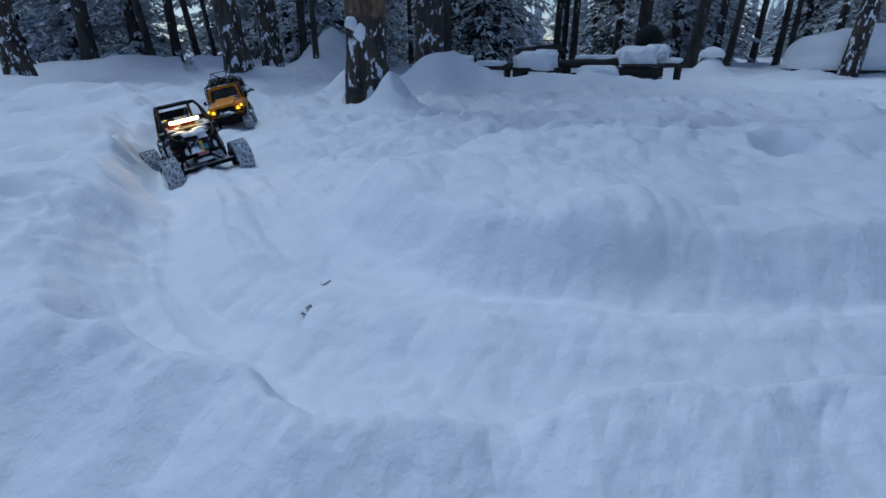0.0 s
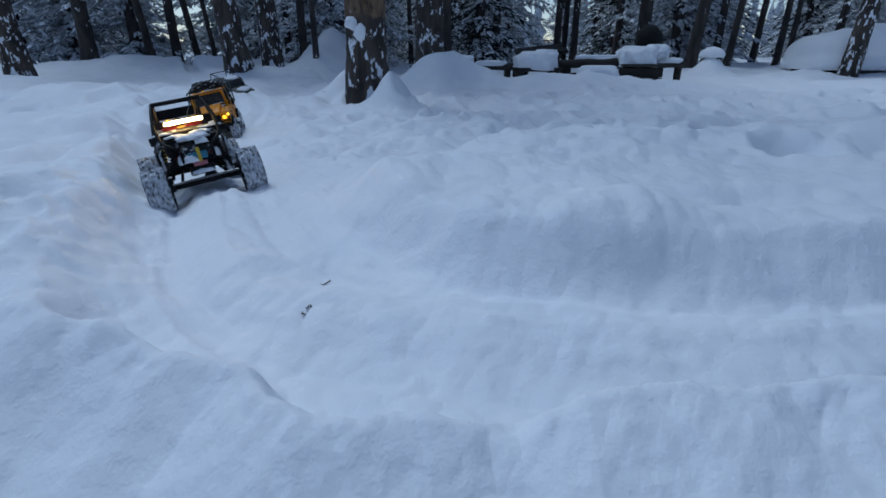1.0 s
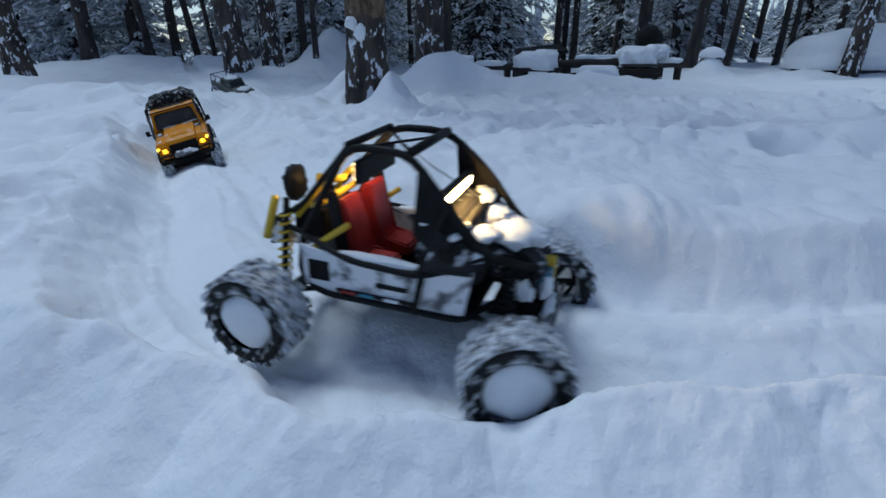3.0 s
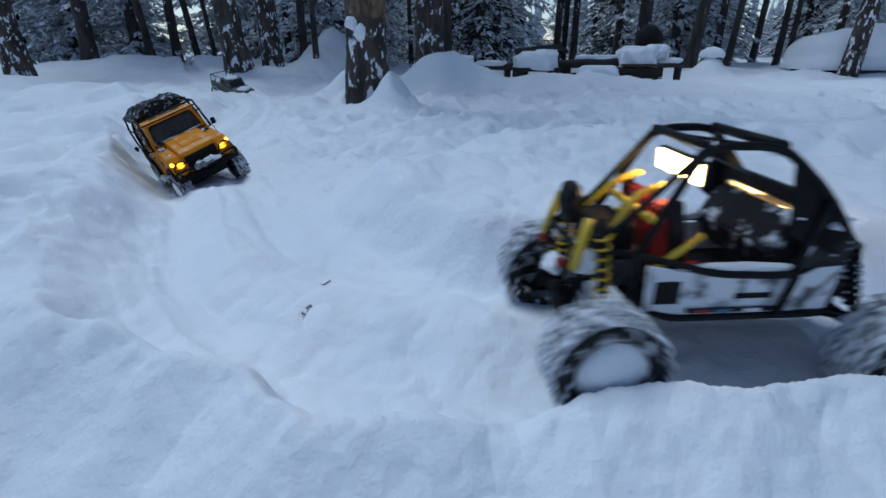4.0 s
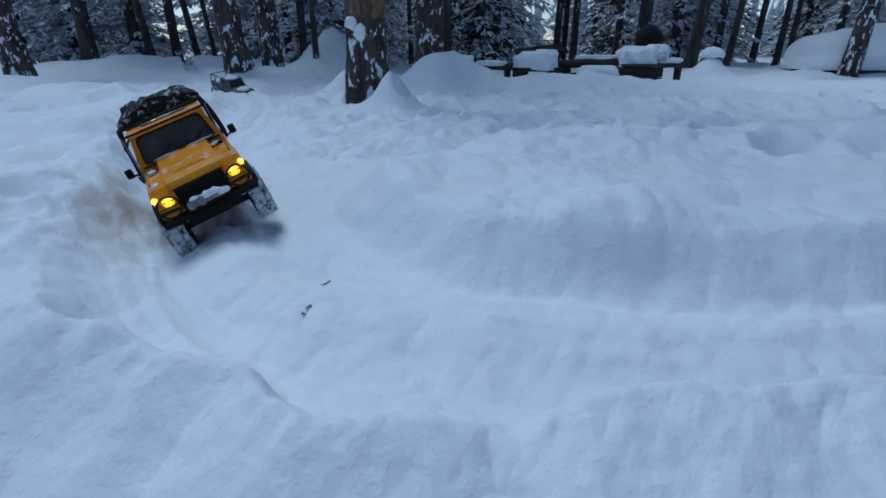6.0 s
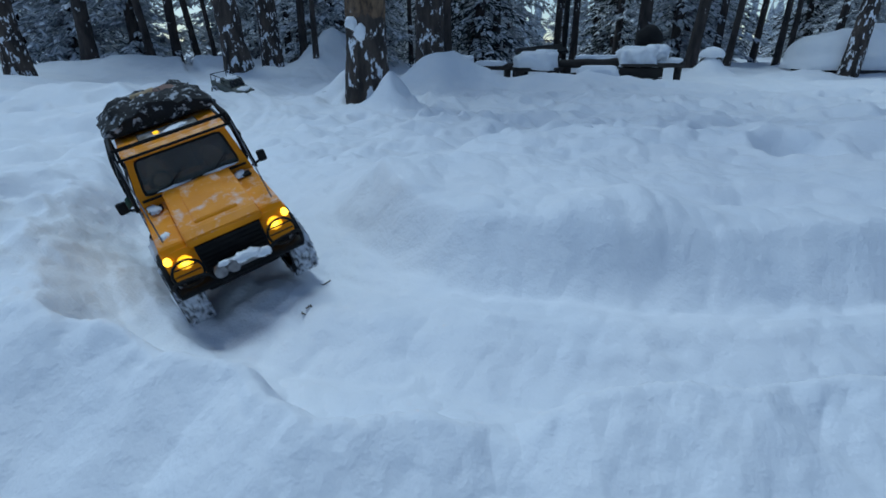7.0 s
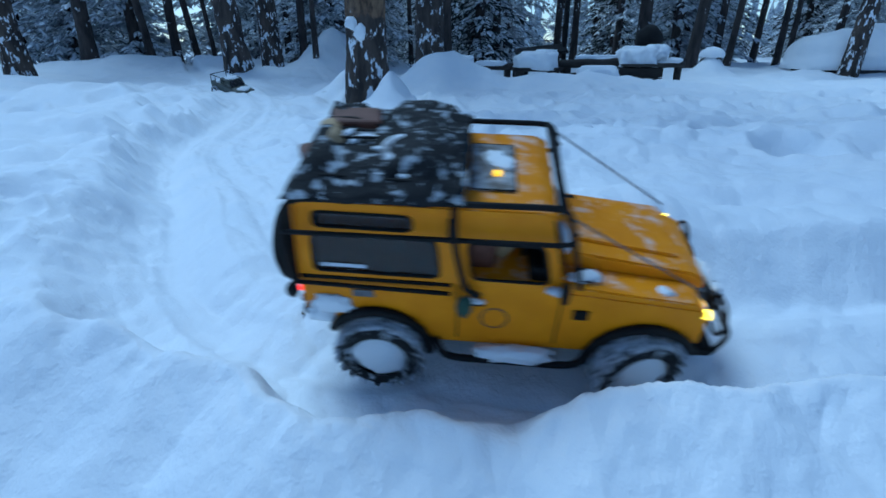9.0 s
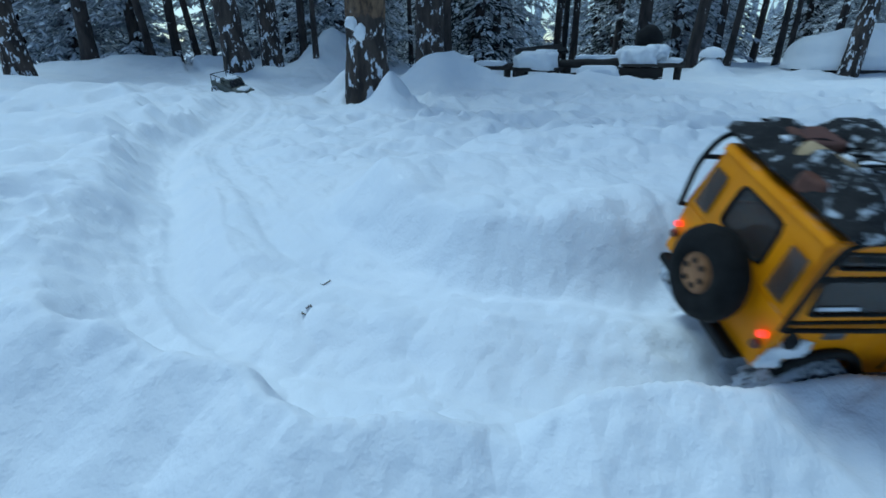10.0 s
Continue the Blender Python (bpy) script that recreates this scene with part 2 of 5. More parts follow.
    w_in = step(inner, inner + 0.20 - 0.11 * step(-0.20, 0.05, x) + 0.10 * step(0.9, 1.8, y), side + 0.035 * fbm(x, y, 0.30, 2, 37) + 0.007 * fbm(x, y, 0.07, 2, 38))
    wide = 0.035 + 0.085 * step(0.50, 0.75, y)
    u = np.clip(1 + outside / wide, 0, 1)
    w_out = 0.5 * u + 0.5 * u * u * (3 - 2 * u)
    z = floor + (open_z - floor) * np.maximum(w_in, w_out)
    lip = np.exp(-((outside - 0.02) / 0.045) ** 2) + 0.6 * np.exp(-((side - inner - 0.10) / 0.06) ** 2)
    z += lip * near * (0.010 * (clods(x, y, 0.11, 3, 8) - 0.44) + 0.005 * (clods(x, y, 0.04, 2, 81) - 0.44))
    z += near * (0.0045 * fbm(x, y, 0.09, 3, 101) + 0.0022 * fbm(x, y, 0.03, 2, 102))
    # the churned outer bank of the bend
    churned = np.exp(-((outside - 0.10) / 0.14) ** 2) * step(0.75, 1.0, y) * (1 - step(3.5, 5, y))
    z += churned * (0.028 * (clods(x, y, 0.19, 3, 91) - 0.44))
    return z


def ground_mesh():
    radii = np.concatenate([[0.0], 0.10 * np.power(1.0105, np.arange(0, 620)), np.geomspace(66, 2500, 24)])
    front = np.radians(np.linspace(90 - 58, 90 + 58, 620))
    back = np.radians(np.linspace(90 + 58, 360 + 90 - 58, 90))[1:-1]
    ang = np.concatenate([front, back])
    R, A = np.meshgrid(radii[1:], ang, indexing="ij")
    X, Y = R * np.cos(A), R * np.sin(A)
    Z = ground_height(X, Y)
    co = np.vstack([[[0, 0, float(ground_height(np.zeros(1), np.zeros(1))[0])]], np.stack([X, Y, Z], -1).reshape(-1, 3)])
    n, k = len(ang), len(radii) - 1
    i, j = np.meshgrid(np.arange(k - 1), np.arange(n), indexing="ij")
    a, b = 1 + i * n + j, 1 + i * n + (j + 1) % n
    quads = np.stack([a, a + n, b + n, b], -1).reshape(-1, 4)
    tris = [(0, 1 + q, 1 + (q + 1) % n) for q in range(n)]
    me = bpy.data.meshes.new("ground")
    me.from_pydata(co.tolist(), [], tris + quads.tolist())
    me.polygons.foreach_set("use_smooth", np.ones(len(me.polygons), bool))
    me.materials.append(SNOW)
    return me


ground = tagged(new("ground", ground_mesh()), "deep trodden snow with a wheel trail round a mound", "snow", kind="structure")


def ground_at(x, y):
    return float(ground_height(np.array([x]), np.array([y]))[0])

# ---- building helpers ----
def finish(bm, name, material, smooth=False):
    me = bpy.data.meshes.new(name)
    bmesh.ops.recalc_face_normals(bm, faces=bm.faces)
    bm.to_mesh(me)
    bm.free()
    me.materials.append(material)
    if smooth:
        me.polygons.foreach_set("use_smooth", np.ones(len(me.polygons), bool))
    return me


def part(name, bm, material, parent, label="", smooth=False, at=None):
    ob = new(name, finish(bm, name, material, smooth))
    ob.parent = parent
    if at is not None:
        ob.matrix_basis = at
    return tagged(ob, label)


def box(x0, x1, y0, y1, z0, z1, bevel=0.0, segs=2, bm=None):
    b = bmesh.new() if bm is None else bm
    m = Matrix.LocRotScale(((x0 + x1) / 2, (y0 + y1) / 2, (z0 + z1) / 2), None, (x1 - x0, y1 - y0, z1 - z0))
    vs = bmesh.ops.create_cube(b, size=1, matrix=m)["verts"]
    if bevel:
        es = {e for v in vs for e in v.link_edges}
        bmesh.ops.bevel(b, geom=list(es), offset=bevel, segments=segs, affect="EDGES", profile=0.5)
    return b


# ---- shapes ----
def tube(points, rad, segs=8, closed=False, round_by=3):
    """A bent tube along the points."""
    b = bmesh.new()
    p = [Vector(q) for q in points]
    if round_by and len(p) > 2:
        q = [p[0]]
        for a, m, c in zip(p, p[1:], p[2:]):
            d1, d2 = min((m - a).length * 0.35, rad * 5), min((c - m).length * 0.35, rad * 5)
            s, e = m + (a - m).normalized() * d1, m + (c - m).normalized() * d2
            q += [s.lerp(m, u).lerp(m.lerp(e, u), u) for u in (0, 0.33, 0.67, 1)]
        p = q + [p[-1]]
    rings, up = [], Vector((0.13, 0.31, 0.94)).normalized()
    for i, m in enumerate(p):
        d = ((p[i + 1] - m) if i == 0 else (m - p[i - 1]) if i == len(p) - 1 else (p[i + 1] - p[i - 1])).normalized()
        s = d.cross(up)
        s = (s if s.length > 0.05 else d.cross(Vector((1, 0, 0)))).normalized()
        t = s.cross(d)
        up = t
        rings.append([b.verts.new(m + (s * math.cos(k * 2 * math.pi / segs) + t * math.sin(k * 2 * math.pi / segs)) * rad) for k in range(segs)])
    for r1, r2 in zip(rings, rings[1:]):
        for k in range(segs):
            b.faces.new((r1[k], r1[(k + 1) % segs], r2[(k + 1) % segs], r2[k]))
    b.faces.new(rings[0][::-1])
    b.faces.new(rings[-1])
    return b


def slab(profile, y0, y1, bevel=0.0, top_in=0.0, z_from=0.0, z_to=1.0):
    """An upright outline in x and z, drawn out from y0 to y1; top_in narrows it towards z_to."""
    b = bmesh.new()
    def yy(y, z):
        k = min(max((z - z_from) / (z_to - z_from), 0), 1)
        return y - math.copysign(top_in * k, y) if y else y
    one = [b.verts.new((x, yy(y0, z), z)) for x, z in profile]
    two = [b.verts.new((x, yy(y1, z), z)) for x, z in profile]
    b.faces.new(one)
    b.faces.new(two[::-1])
    n = len(profile)
    for k in range(n):
        b.faces.new((one[k], two[k], two[(k + 1) % n], one[(k + 1) % n]))
    if bevel:
        bmesh.ops.bevel(b, geom=b.edges[:], offset=bevel, segments=2, affect="EDGES", clamp_overlap=True)
    return b


def disc(x, y, z, rad, thick, axis="Y", segs=24, bevel=0.0, rad2=None):
    b = bmesh.new()
    rot = {"Y": Matrix.Rotation(radians(90), 4, "X"), "X": Matrix.Rotation(radians(90), 4, "Y"), "Z": Matrix()}[axis]
    bmesh.ops.create_cone(b, cap_ends=True, segments=segs, radius1=rad, radius2=rad if rad2 is None else rad2, depth=thick, matrix=Matrix.Translation((x, y, z)) @ rot)
    if bevel:
        bmesh.ops.bevel(b, geom=[e for e in b.edges if len(e.link_faces) == 2 and max(len(f.verts) for f in e.link_faces) > 4], offset=bevel, segments=2, affect="EDGES")
    return b


def lump(rx, ry, rz, seed, rough=0.35, grain=2.2, cut=-0.25, level=3):
    """An uneven clump, flat below."""
    b = bmesh.new()
    bmesh.ops.create_icosphere(b, subdivisions=level, radius=1)
    for v in b.verts:
        k = 1 + rough * noise.fractal(v.co * grain + Vector((seed * 3.1, seed * 1.7, seed)), 0.9, 2.0, 4)
        v.co = Vector((v.co.x * rx * k, v.co.y * ry * k, max(v.co.z, cut) * rz * k))
    return b


def torus(x, y, z, big, small, axis="X", segs=20, ring=6, squash=1.0):
    b = bmesh.new()
    vs = []
    for i in range(segs):
        a = 2 * math.pi * i / segs
        row = []
        for j in range(ring):
            c = 2 * math.pi * j / ring
            r, h = big + small * math.cos(c), small * math.sin(c) * squash
            p = (h, r * math.cos(a), r * math.sin(a)) if axis == "X" else (r * math.cos(a), h, r * math.sin(a)) if axis == "Y" else (r * math.cos(a), r * math.sin(a), h)
            row.append(b.verts.new((x + p[0], y + p[1], z + p[2])))
        vs.append(row)
    for i in range(segs):
        for j in range(ring):
            b.faces.new((vs[i][j], vs[(i + 1) % segs][j], vs[(i + 1) % segs][(j + 1) % ring], vs[i][(j + 1) % ring]))
    return b


def panel(c00, c10, c11, c01, holes, thick):
    """A bent-free sheet between four corners, with rectangular openings (u0, u1, v0, v1)."""
    b = bmesh.new()
    c00, c10, c11, c01 = (Vector(c) for c in (c00, c10, c11, c01))
    n = (c10 - c00).cross(c01 - c00).normalized() * thick
    us = sorted({0.0, 1.0, *[h[0] for h in holes], *[h[1] for h in holes]})
    vs = sorted({0.0, 1.0, *[h[2] for h in holes], *[h[3] for h in holes]})
    at = lambda u, v: c00.lerp(c10, u).lerp(c01.lerp(c11, u), v)
    grid = {}
    def vert(i, j, k):
        if (i, j, k) not in grid:
            grid[i, j, k] = b.verts.new(at(us[i], vs[j]) - n * k)
        return grid[i, j, k]
    solid = lambda i, j: 0 <= i < len(us) - 1 and 0 <= j < len(vs) - 1 and not any(h[0] - 1e-6 <= us[i] and us[i + 1] <= h[1] + 1e-6 and h[2] - 1e-6 <= vs[j] and vs[j + 1] <= h[3] + 1e-6 for h in holes)
    for i in range(len(us) - 1):
        for j in range(len(vs) - 1):
            if not solid(i, j):
                continue
            b.faces.new((vert(i, j, 0), vert(i + 1, j, 0), vert(i + 1, j + 1, 0), vert(i, j + 1, 0)))
            b.faces.new((vert(i, j + 1, 1), vert(i + 1, j + 1, 1), vert(i + 1, j, 1), vert(i, j, 1)))
            for di, dj, e in ((-1, 0, ((i, j), (i, j + 1))), (1, 0, ((i + 1, j + 1), (i + 1, j))), (0, -1, ((i + 1, j), (i, j))), (0, 1, ((i, j + 1), (i + 1, j + 1)))):
                if not solid(i + di, j + dj):
                    (p, q), (r, s) = e
                    b.faces.new((vert(p, q, 0), vert(p, q, 1), vert(r, s, 1), vert(r, s, 0)))
    return b


def pane(c00, c10, c11, c01, hole, inset, thick=0.0012, grow=0.0):
    """A sheet that fills one opening of such a panel."""
    c00, c10, c11, c01 = (Vector(c) for c in (c00, c10, c11, c01))
    n = (c10 - c00).cross(c01 - c00).normalized()
    at = lambda u, v: c00.lerp(c10, u).lerp(c01.lerp(c11, u), v)
    u0, u1, v0, v1 = hole
    q = [at(u0 - grow, v0 - grow) - n * inset, at(u1 + grow, v0 - grow) - n * inset, at(u1 + grow, v1 + grow) - n * inset, at(u0 - grow, v1 + grow) - n * inset]
    b = bmesh.new()
    f = [b.verts.new(p) for p in q]
    g = [b.verts.new(p - n * thick) for p in q]
    b.faces.new(f)
    b.faces.new(g[::-1])
    for k in range(4):
        b.faces.new((f[k], g[k], g[(k + 1) % 4], f[(k + 1) % 4]))
    return b


def rim_of(c00, c10, c11, c01, hole, rad):
    """A thin rubber seal round such an opening."""
    c00, c10, c11, c01 = (Vector(c) for c in (c00, c10, c11, c01))
    at = lambda u, v: c00.lerp(c10, u).lerp(c01.lerp(c11, u), v)
    u0, u1, v0, v1 = hole
    q = [at(u0, v0), at(u1, v0), at(u1, v1), at(u0, v1)]
    return tube([q[0].lerp(q[1], 0.5), q[1], q[2], q[3], q[0], q[0].lerp(q[1], 0.5)], rad, 6)


def level(x, y, z, yaw, pitch, roll):
    """A car's pose on the trail: nose towards +x at yaw 0, pitch nose down, roll to its right side."""
    return Matrix.Translation((x, y, z)) @ Euler((radians(roll), radians(pitch), radians(yaw)), "XYZ").to_matrix().to_4x4()




# ---- the wood ----
def trunk_mesh(seed, rad, tall, rings, segs, ridge, material, lean=0.0, flare=0.35):
    """A tapered trunk with a flared foot and bark plates; rings crowd towards the foot."""
    rng = np.random.default_rng(seed)
    zs = -0.35 + (tall + 0.35) * np.power(np.linspace(0, 1, rings), 2.0)
    ang = np.linspace(0, 2 * np.pi, segs, endpoint=False)
    Z, A = np.meshgrid(zs, ang, indexing="ij")
    rr = rad * (1 - 0.75 * np.clip(Z, 0, None) / tall) * (1 + flare * np.exp(-np.clip(Z + 0.1, 0, None) / 0.28))
    plates = clods(A / (2 * np.pi) * 14 + seed, Z * 3.0, 1.0, 3, seed % 17) - 0.5
    rr = rr * (1 + ridge * plates) + 0.02 * rad * fbm(A * 2, Z, 0.8, 3, seed % 13)
    sway = 0.05 * rad * np.sin(Z * 0.9 + rng.uniform(0, 6))
    X, Y = rr * np.cos(A) + sway + math.tan(radians(lean)) * Z, rr * np.sin(A)
    co = np.stack([X, Y, Z], -1).reshape(-1, 3)
    i, j = np.meshgrid(np.arange(rings - 1), np.arange(segs), indexing="ij")
    a, b = i * segs + j, i * segs + (j + 1) % segs
    me = bpy.data.meshes.new("trunk")
    me.from_pydata(co.tolist(), [], np.stack([a, b, b + segs, a + segs], -1).reshape(-1, 4).tolist() + [tuple(range((rings - 1) * segs, rings * segs))])
    me.polygons.foreach_set("use_smooth", np.ones(len(me.polygons), bool))
    me.materials.append(material)
    return me


def child(name, me, parent, label=""):
    ob = new(name, me)
    ob.parent = parent
    return tagged(ob, label)


def boughs(seed, tall, low, spread, per_metre, frond, dense=1.0, cover=0.6):
    """Drooping boughs of a conifer: fronds as bent blades, and the snow that lies on them."""
    rng = np.random.default_rng(seed)
    verts, faces, snow_v, snow_f = [], [], [], []
    z = low
    while z < tall:
        reach = spread * (1 - z / tall) * rng.uniform(0.65, 1.15) + 0.12
        a = rng.uniform(0, 2 * np.pi)
        dz = -rng.uniform(0.15, 0.55) * reach
        steps = max(3, int(reach / (frond * 0.55) * (dense if z < 2.7 else 0.4 * dense)))
        for k in range(steps):
            u = (k + rng.uniform(0.1, 0.9)) / steps
            p = np.array([math.cos(a) * reach * u, math.sin(a) * reach * u, z + dz * u * u])
            for sgn in (-1, 1):
                b = a + sgn * rng.uniform(0.3, 1.1)
                ln = frond * rng.uniform(0.35, 1.7) * (1.15 - 0.5 * u) * (1.0 if z < 2.7 else 2.0)
                wd = ln * rng.uniform(0.16, 0.26)
                d = np.array([math.cos(b), math.sin(b), -rng.uniform(0.15, 0.9)])
                sd = np.array([-math.sin(b), math.cos(b), 0]) * wd
                m, e = p + d * ln * 0.5 + [0, 0, 0.06 * ln], p + d * ln
                i = len(verts)
                verts += [p, m + sd, e, m - sd, m - [0, 0, wd * 0.8]]
                faces += [(i, i + 1, i + 4), (i + 1, i + 2, i + 4), (i + 2, i + 3, i + 4), (i + 3, i, i + 4)]
                if rng.random() < cover:
                    k = rng.uniform(0.5, 1.15)
                    h, w2 = wd * 0.5, sd * k * 1.35
                    q = p + (e - p) * rng.uniform(0.0, 0.3)
                    g = p + (e - p) * rng.uniform(0.75, 1.02)
                    mm = (q + g) / 2 + [0, 0, 0.05 * ln + h]
                    i = len(snow_v)
                    snow_v += [q + [0, 0, 0.3 * h], mm + w2 - [0, 0, h * 1.1], g + [0, 0, 0.2 * h], mm - w2 - [0, 0, h * 1.1], mm]
                    snow_f += [(i, i + 1, i + 4), (i + 1, i + 2, i + 4), (i + 2, i + 3, i + 4), (i + 3, i, i + 4)]
        z += 1.0 / (per_metre * (1.0 if z < 2.7 else 0.3)) * rng.uniform(0.6, 1.4)
    me = bpy.data.meshes.new("boughs")
    me.from_pydata([tuple(v) for v in verts], [], faces)
    sn = bpy.data.meshes.new("snow_load")
    sn.from_pydata([tuple(v) for v in snow_v], [], snow_f)
    sn.materials.append(SNOW_CAP)
    return me, sn


def spruce(seed, tall, low, spread, per_metre, frond, needles, cover, label, group):
    t = tagged(new("spruce_tree"), label, "tree", group)
    child("trunk", trunk_mesh(seed, 0.012 * tall + 0.03, tall, 24, 8, 0.05, BARK_DARK), t)
    me, sn = boughs(seed, tall, low, spread, per_metre, frond, 1.0, cover)
    me.materials.append(needles)
    tagged(child("crown", me, t), kind="stuff")
    tagged(child("snow_load", sn, t, "snow lying on the boughs"), kind="stuff")
    return t


def put(ob, x, y, turn=0.0, scale=1.0, sink=0.0):
    ob.scale = (scale,) * 3
    ob.matrix_basis = Matrix.LocRotScale((x, y, ground_at(x, y) - sink), Euler((0, 0, turn)), (scale,) * 3)
    return ob


# pines that stand nearest: x, y, thickness at the foot, lean
def pine(seed, x, y, thick, lean, material, label, fine):
    t = tagged(new("pine_tree"), label, "tree", "pines at the edge of the wood")
    tall = 10.0
    child("trunk", trunk_mesh(seed, thick / 2 / 1.2, tall, 150 if fine else 40, 48 if fine else 16, 0.16 if fine else 0.08, material, lean), t)
    me, sn = boughs(seed, tall, 6.0, 1.5, 7, 0.30)
    me.materials.append(NEEDLES)
    child("crown", me, t)
    tagged(child("snow_load", sn, t, "snow lying on the crown"), kind="stuff")
    put(t, x, y, sink=ground_at(x, y) + 0.03 if material is BARK_MAIN else 0.0)
    return t


NEAR_PINES = [(-0.565, 4.05, 0.35, 1.0, 1), (-6.05, 7.7, 0.36, -1.0, 1), (-2.80, 7.4, 0.38, -6.5, 1), (-2.70, 8.6, 0.36, -1.5, 1), (-0.16, 6.6, 0.40, 0.0, 1), (5.95, 7.9, 0.28, 4.0, 1)]
FAR_PINES = [(-6.36, 9.8, 0.30, 1, 0), (-5.45, 10.2, 0.17, -6, 0), (-5.45, 11.2, 0.22, -1, 0), (-5.2, 11.6, 0.16, -7, 0), (-4.83, 11.6, 0.11, -6, 0), (-3.9, 10.4, 0.20, -3, 0),
             (-3.4, 12.0, 0.18, 1, 0), (-2.6, 10.2, 0.17, 0, 0), (-1.84, 7.9, 0.09, 0, 0), (-0.7, 12.0, 0.12, -1, 0), (0.06, 9.8, 0.22, 0, 0), (1.2, 12.4, 0.22, 0, 0)]
BACK_PINES = [(2.7, 13.0, 0.2, 0, 0), (3.0, 13.6, 0.16, 0, 0), (3.2, 13.4, 0.2, 0, 0), (4.3, 13.6, 0.2, 1, 0), (4.35, 12.0, 0.34, 0, 0), (4.2, 9.2, 0.23, 5, 0), (6.1, 12.2, 0.2, 1, 0),
              (5.45, 10.4, 0.15, 4, 0), (7.4, 13.0, 0.18, 2, 0), (7.0, 11.4, 0.16, 1, 0), (8.0, 12.6, 0.14, 0, 0), (9.0, 12.6, 0.2, 2, 0)]
for k, (x, y, thick, lean, fine) in enumerate(NEAR_PINES + FAR_PINES + BACK_PINES):
    pine(100 + k, x, y, thick, lean, BARK_MAIN if k == 0 else BARK_SNOWY if k < 6 else BARK_DARK,
         "thick pine trunk spattered with driven snow" if fine else "slender dark pine trunk standing in deep snow", fine)

# snow-laden spruces close the view behind the pines
KINDS = [spruce(11, 7.0, 0.15, 1.5, 30, 0.17, NEEDLES, 0.85, "dark spruce with boughs bent under snow", "spruces of the wood"),
         spruce(12, 9.0, 0.25, 1.8, 26, 0.19, NEEDLES, 0.85, "tall dark spruce with snow-covered boughs", "spruces of the wood"),
         spruce(13, 5.0, 0.05, 1.2, 36, 0.14, FROSTED, 0.8, "young frosted spruce white with snow", "spruces of the wood"),
         spruce(14, 11.0, 0.3, 2.1, 22, 0.20, FROSTED, 0.8, "tall frosted spruce white with snow", "spruces of the wood")]
rng = np.random.default_rng(5)
spots = []
while len(spots) < 100:
    y = 11.5 + 26 * rng.random() ** 1.3
    x = y * rng.uniform(-1.1, 1.1)
    b = x / y
    if (-0.53 < b < -0.40 or b < -0.80) and y < 36:
        continue
    if any(math.hypot(x - p, y - q) < 0.85 for p, q in spots):
        continue
    spots.append((x, y))
for k, (x, y) in enumerate(spots):
    kind = KINDS[(0, 3, 2, 3, 1, 2, 3)[k % 7]]
    ob = kind if kind.location.length < 0.1 else copy_thing(kind, Matrix())
    put(ob, x, y, rng.uniform(0, 6.28), rng.uniform(0.8, 1.15), 0.1)


# ---- the far wood ----
def far_wood():
    rng = np.random.default_rng(8)
    verts, faces = [], []
    for k in range(900):
        a = rng.uniform(0, 2 * np.pi)
        d = rng.uniform(70, 160)
        x, y, h, w = d * math.cos(a), d * math.sin(a), rng.uniform(4, 9) * (0.3 if 1.90 < a < 2.10 or 2.2 < a < 2.5 else 1.3), rng.uniform(1.5, 3)
        i = len(verts)
        n = 7
        for lv in range(6):
            for s in range(n):
                r = w * (1 - lv / 6) * rng.uniform(0.5, 1.1) * (0.7 if lv % 2 else 1.1)
                verts.append((x + r * math.cos(s * 6.283 / n), y + r * math.sin(s * 6.283 / n), -0.3 + h * lv / 6 + rng.uniform(-0.2, 0.2)))
        verts.append((x, y, h))
        for lv in range(5):
            for s in range(n):
                faces.append((i + lv * n + s, i + lv * n + (s + 1) % n, i + (lv + 1) * n + (s + 1) % n, i + (lv + 1) * n + s))
        faces += [(i + 5 * n + s, i + 5 * n + (s + 1) % n, i + 6 * n) for s in range(n)]
    me = bpy.data.meshes.new("far_wood")
    me.from_pydata(verts, [], faces)
    me.materials.append(FROSTED)
    return me


tagged(new("far_wood", far_wood()), "distant frosted conifer wood", "trees", kind="stuff")


# ---- the resting place: log rails, a table, a chest, all under snow ----
def snow_cap(x, y, z, rx, ry, rz, seed, turn=0.0, label="thick rounded cap of settled snow"):
    b = lump(rx, ry, rz, seed, 0.34, 1.9, -0.15, 4)
    for v in b.verts:
        v.co.x = math.copysign(rx * 0.96 * math.tanh(abs(v.co.x) / rx * 1.25), v.co.x)
        v.co.z = rz * math.tanh(v.co.z / rz * 1.7) if v.co.z > 0 else v.co.z
    ob = tagged(new("snow_cap", finish(b, "snow_cap", SNOW_CAP, True)), label, "snow", "snow caps on the benches")
    ob.matrix_basis = pose(x, y, z, 0, 0, turn)
    return ob


def log(a, b, rad, seed):
    bm = tube([Vector(a).lerp(Vector(b), k / 8) for k in range(9)], rad, 12, round_by=0)
    for v in bm.verts:
        v.co += Vector((0, noise.noise(v.co * 7 + Vector((seed, 0, 0))), noise.noise(v.co * 7 + Vector((0, seed, 0))))) * rad * 0.25
    return bm


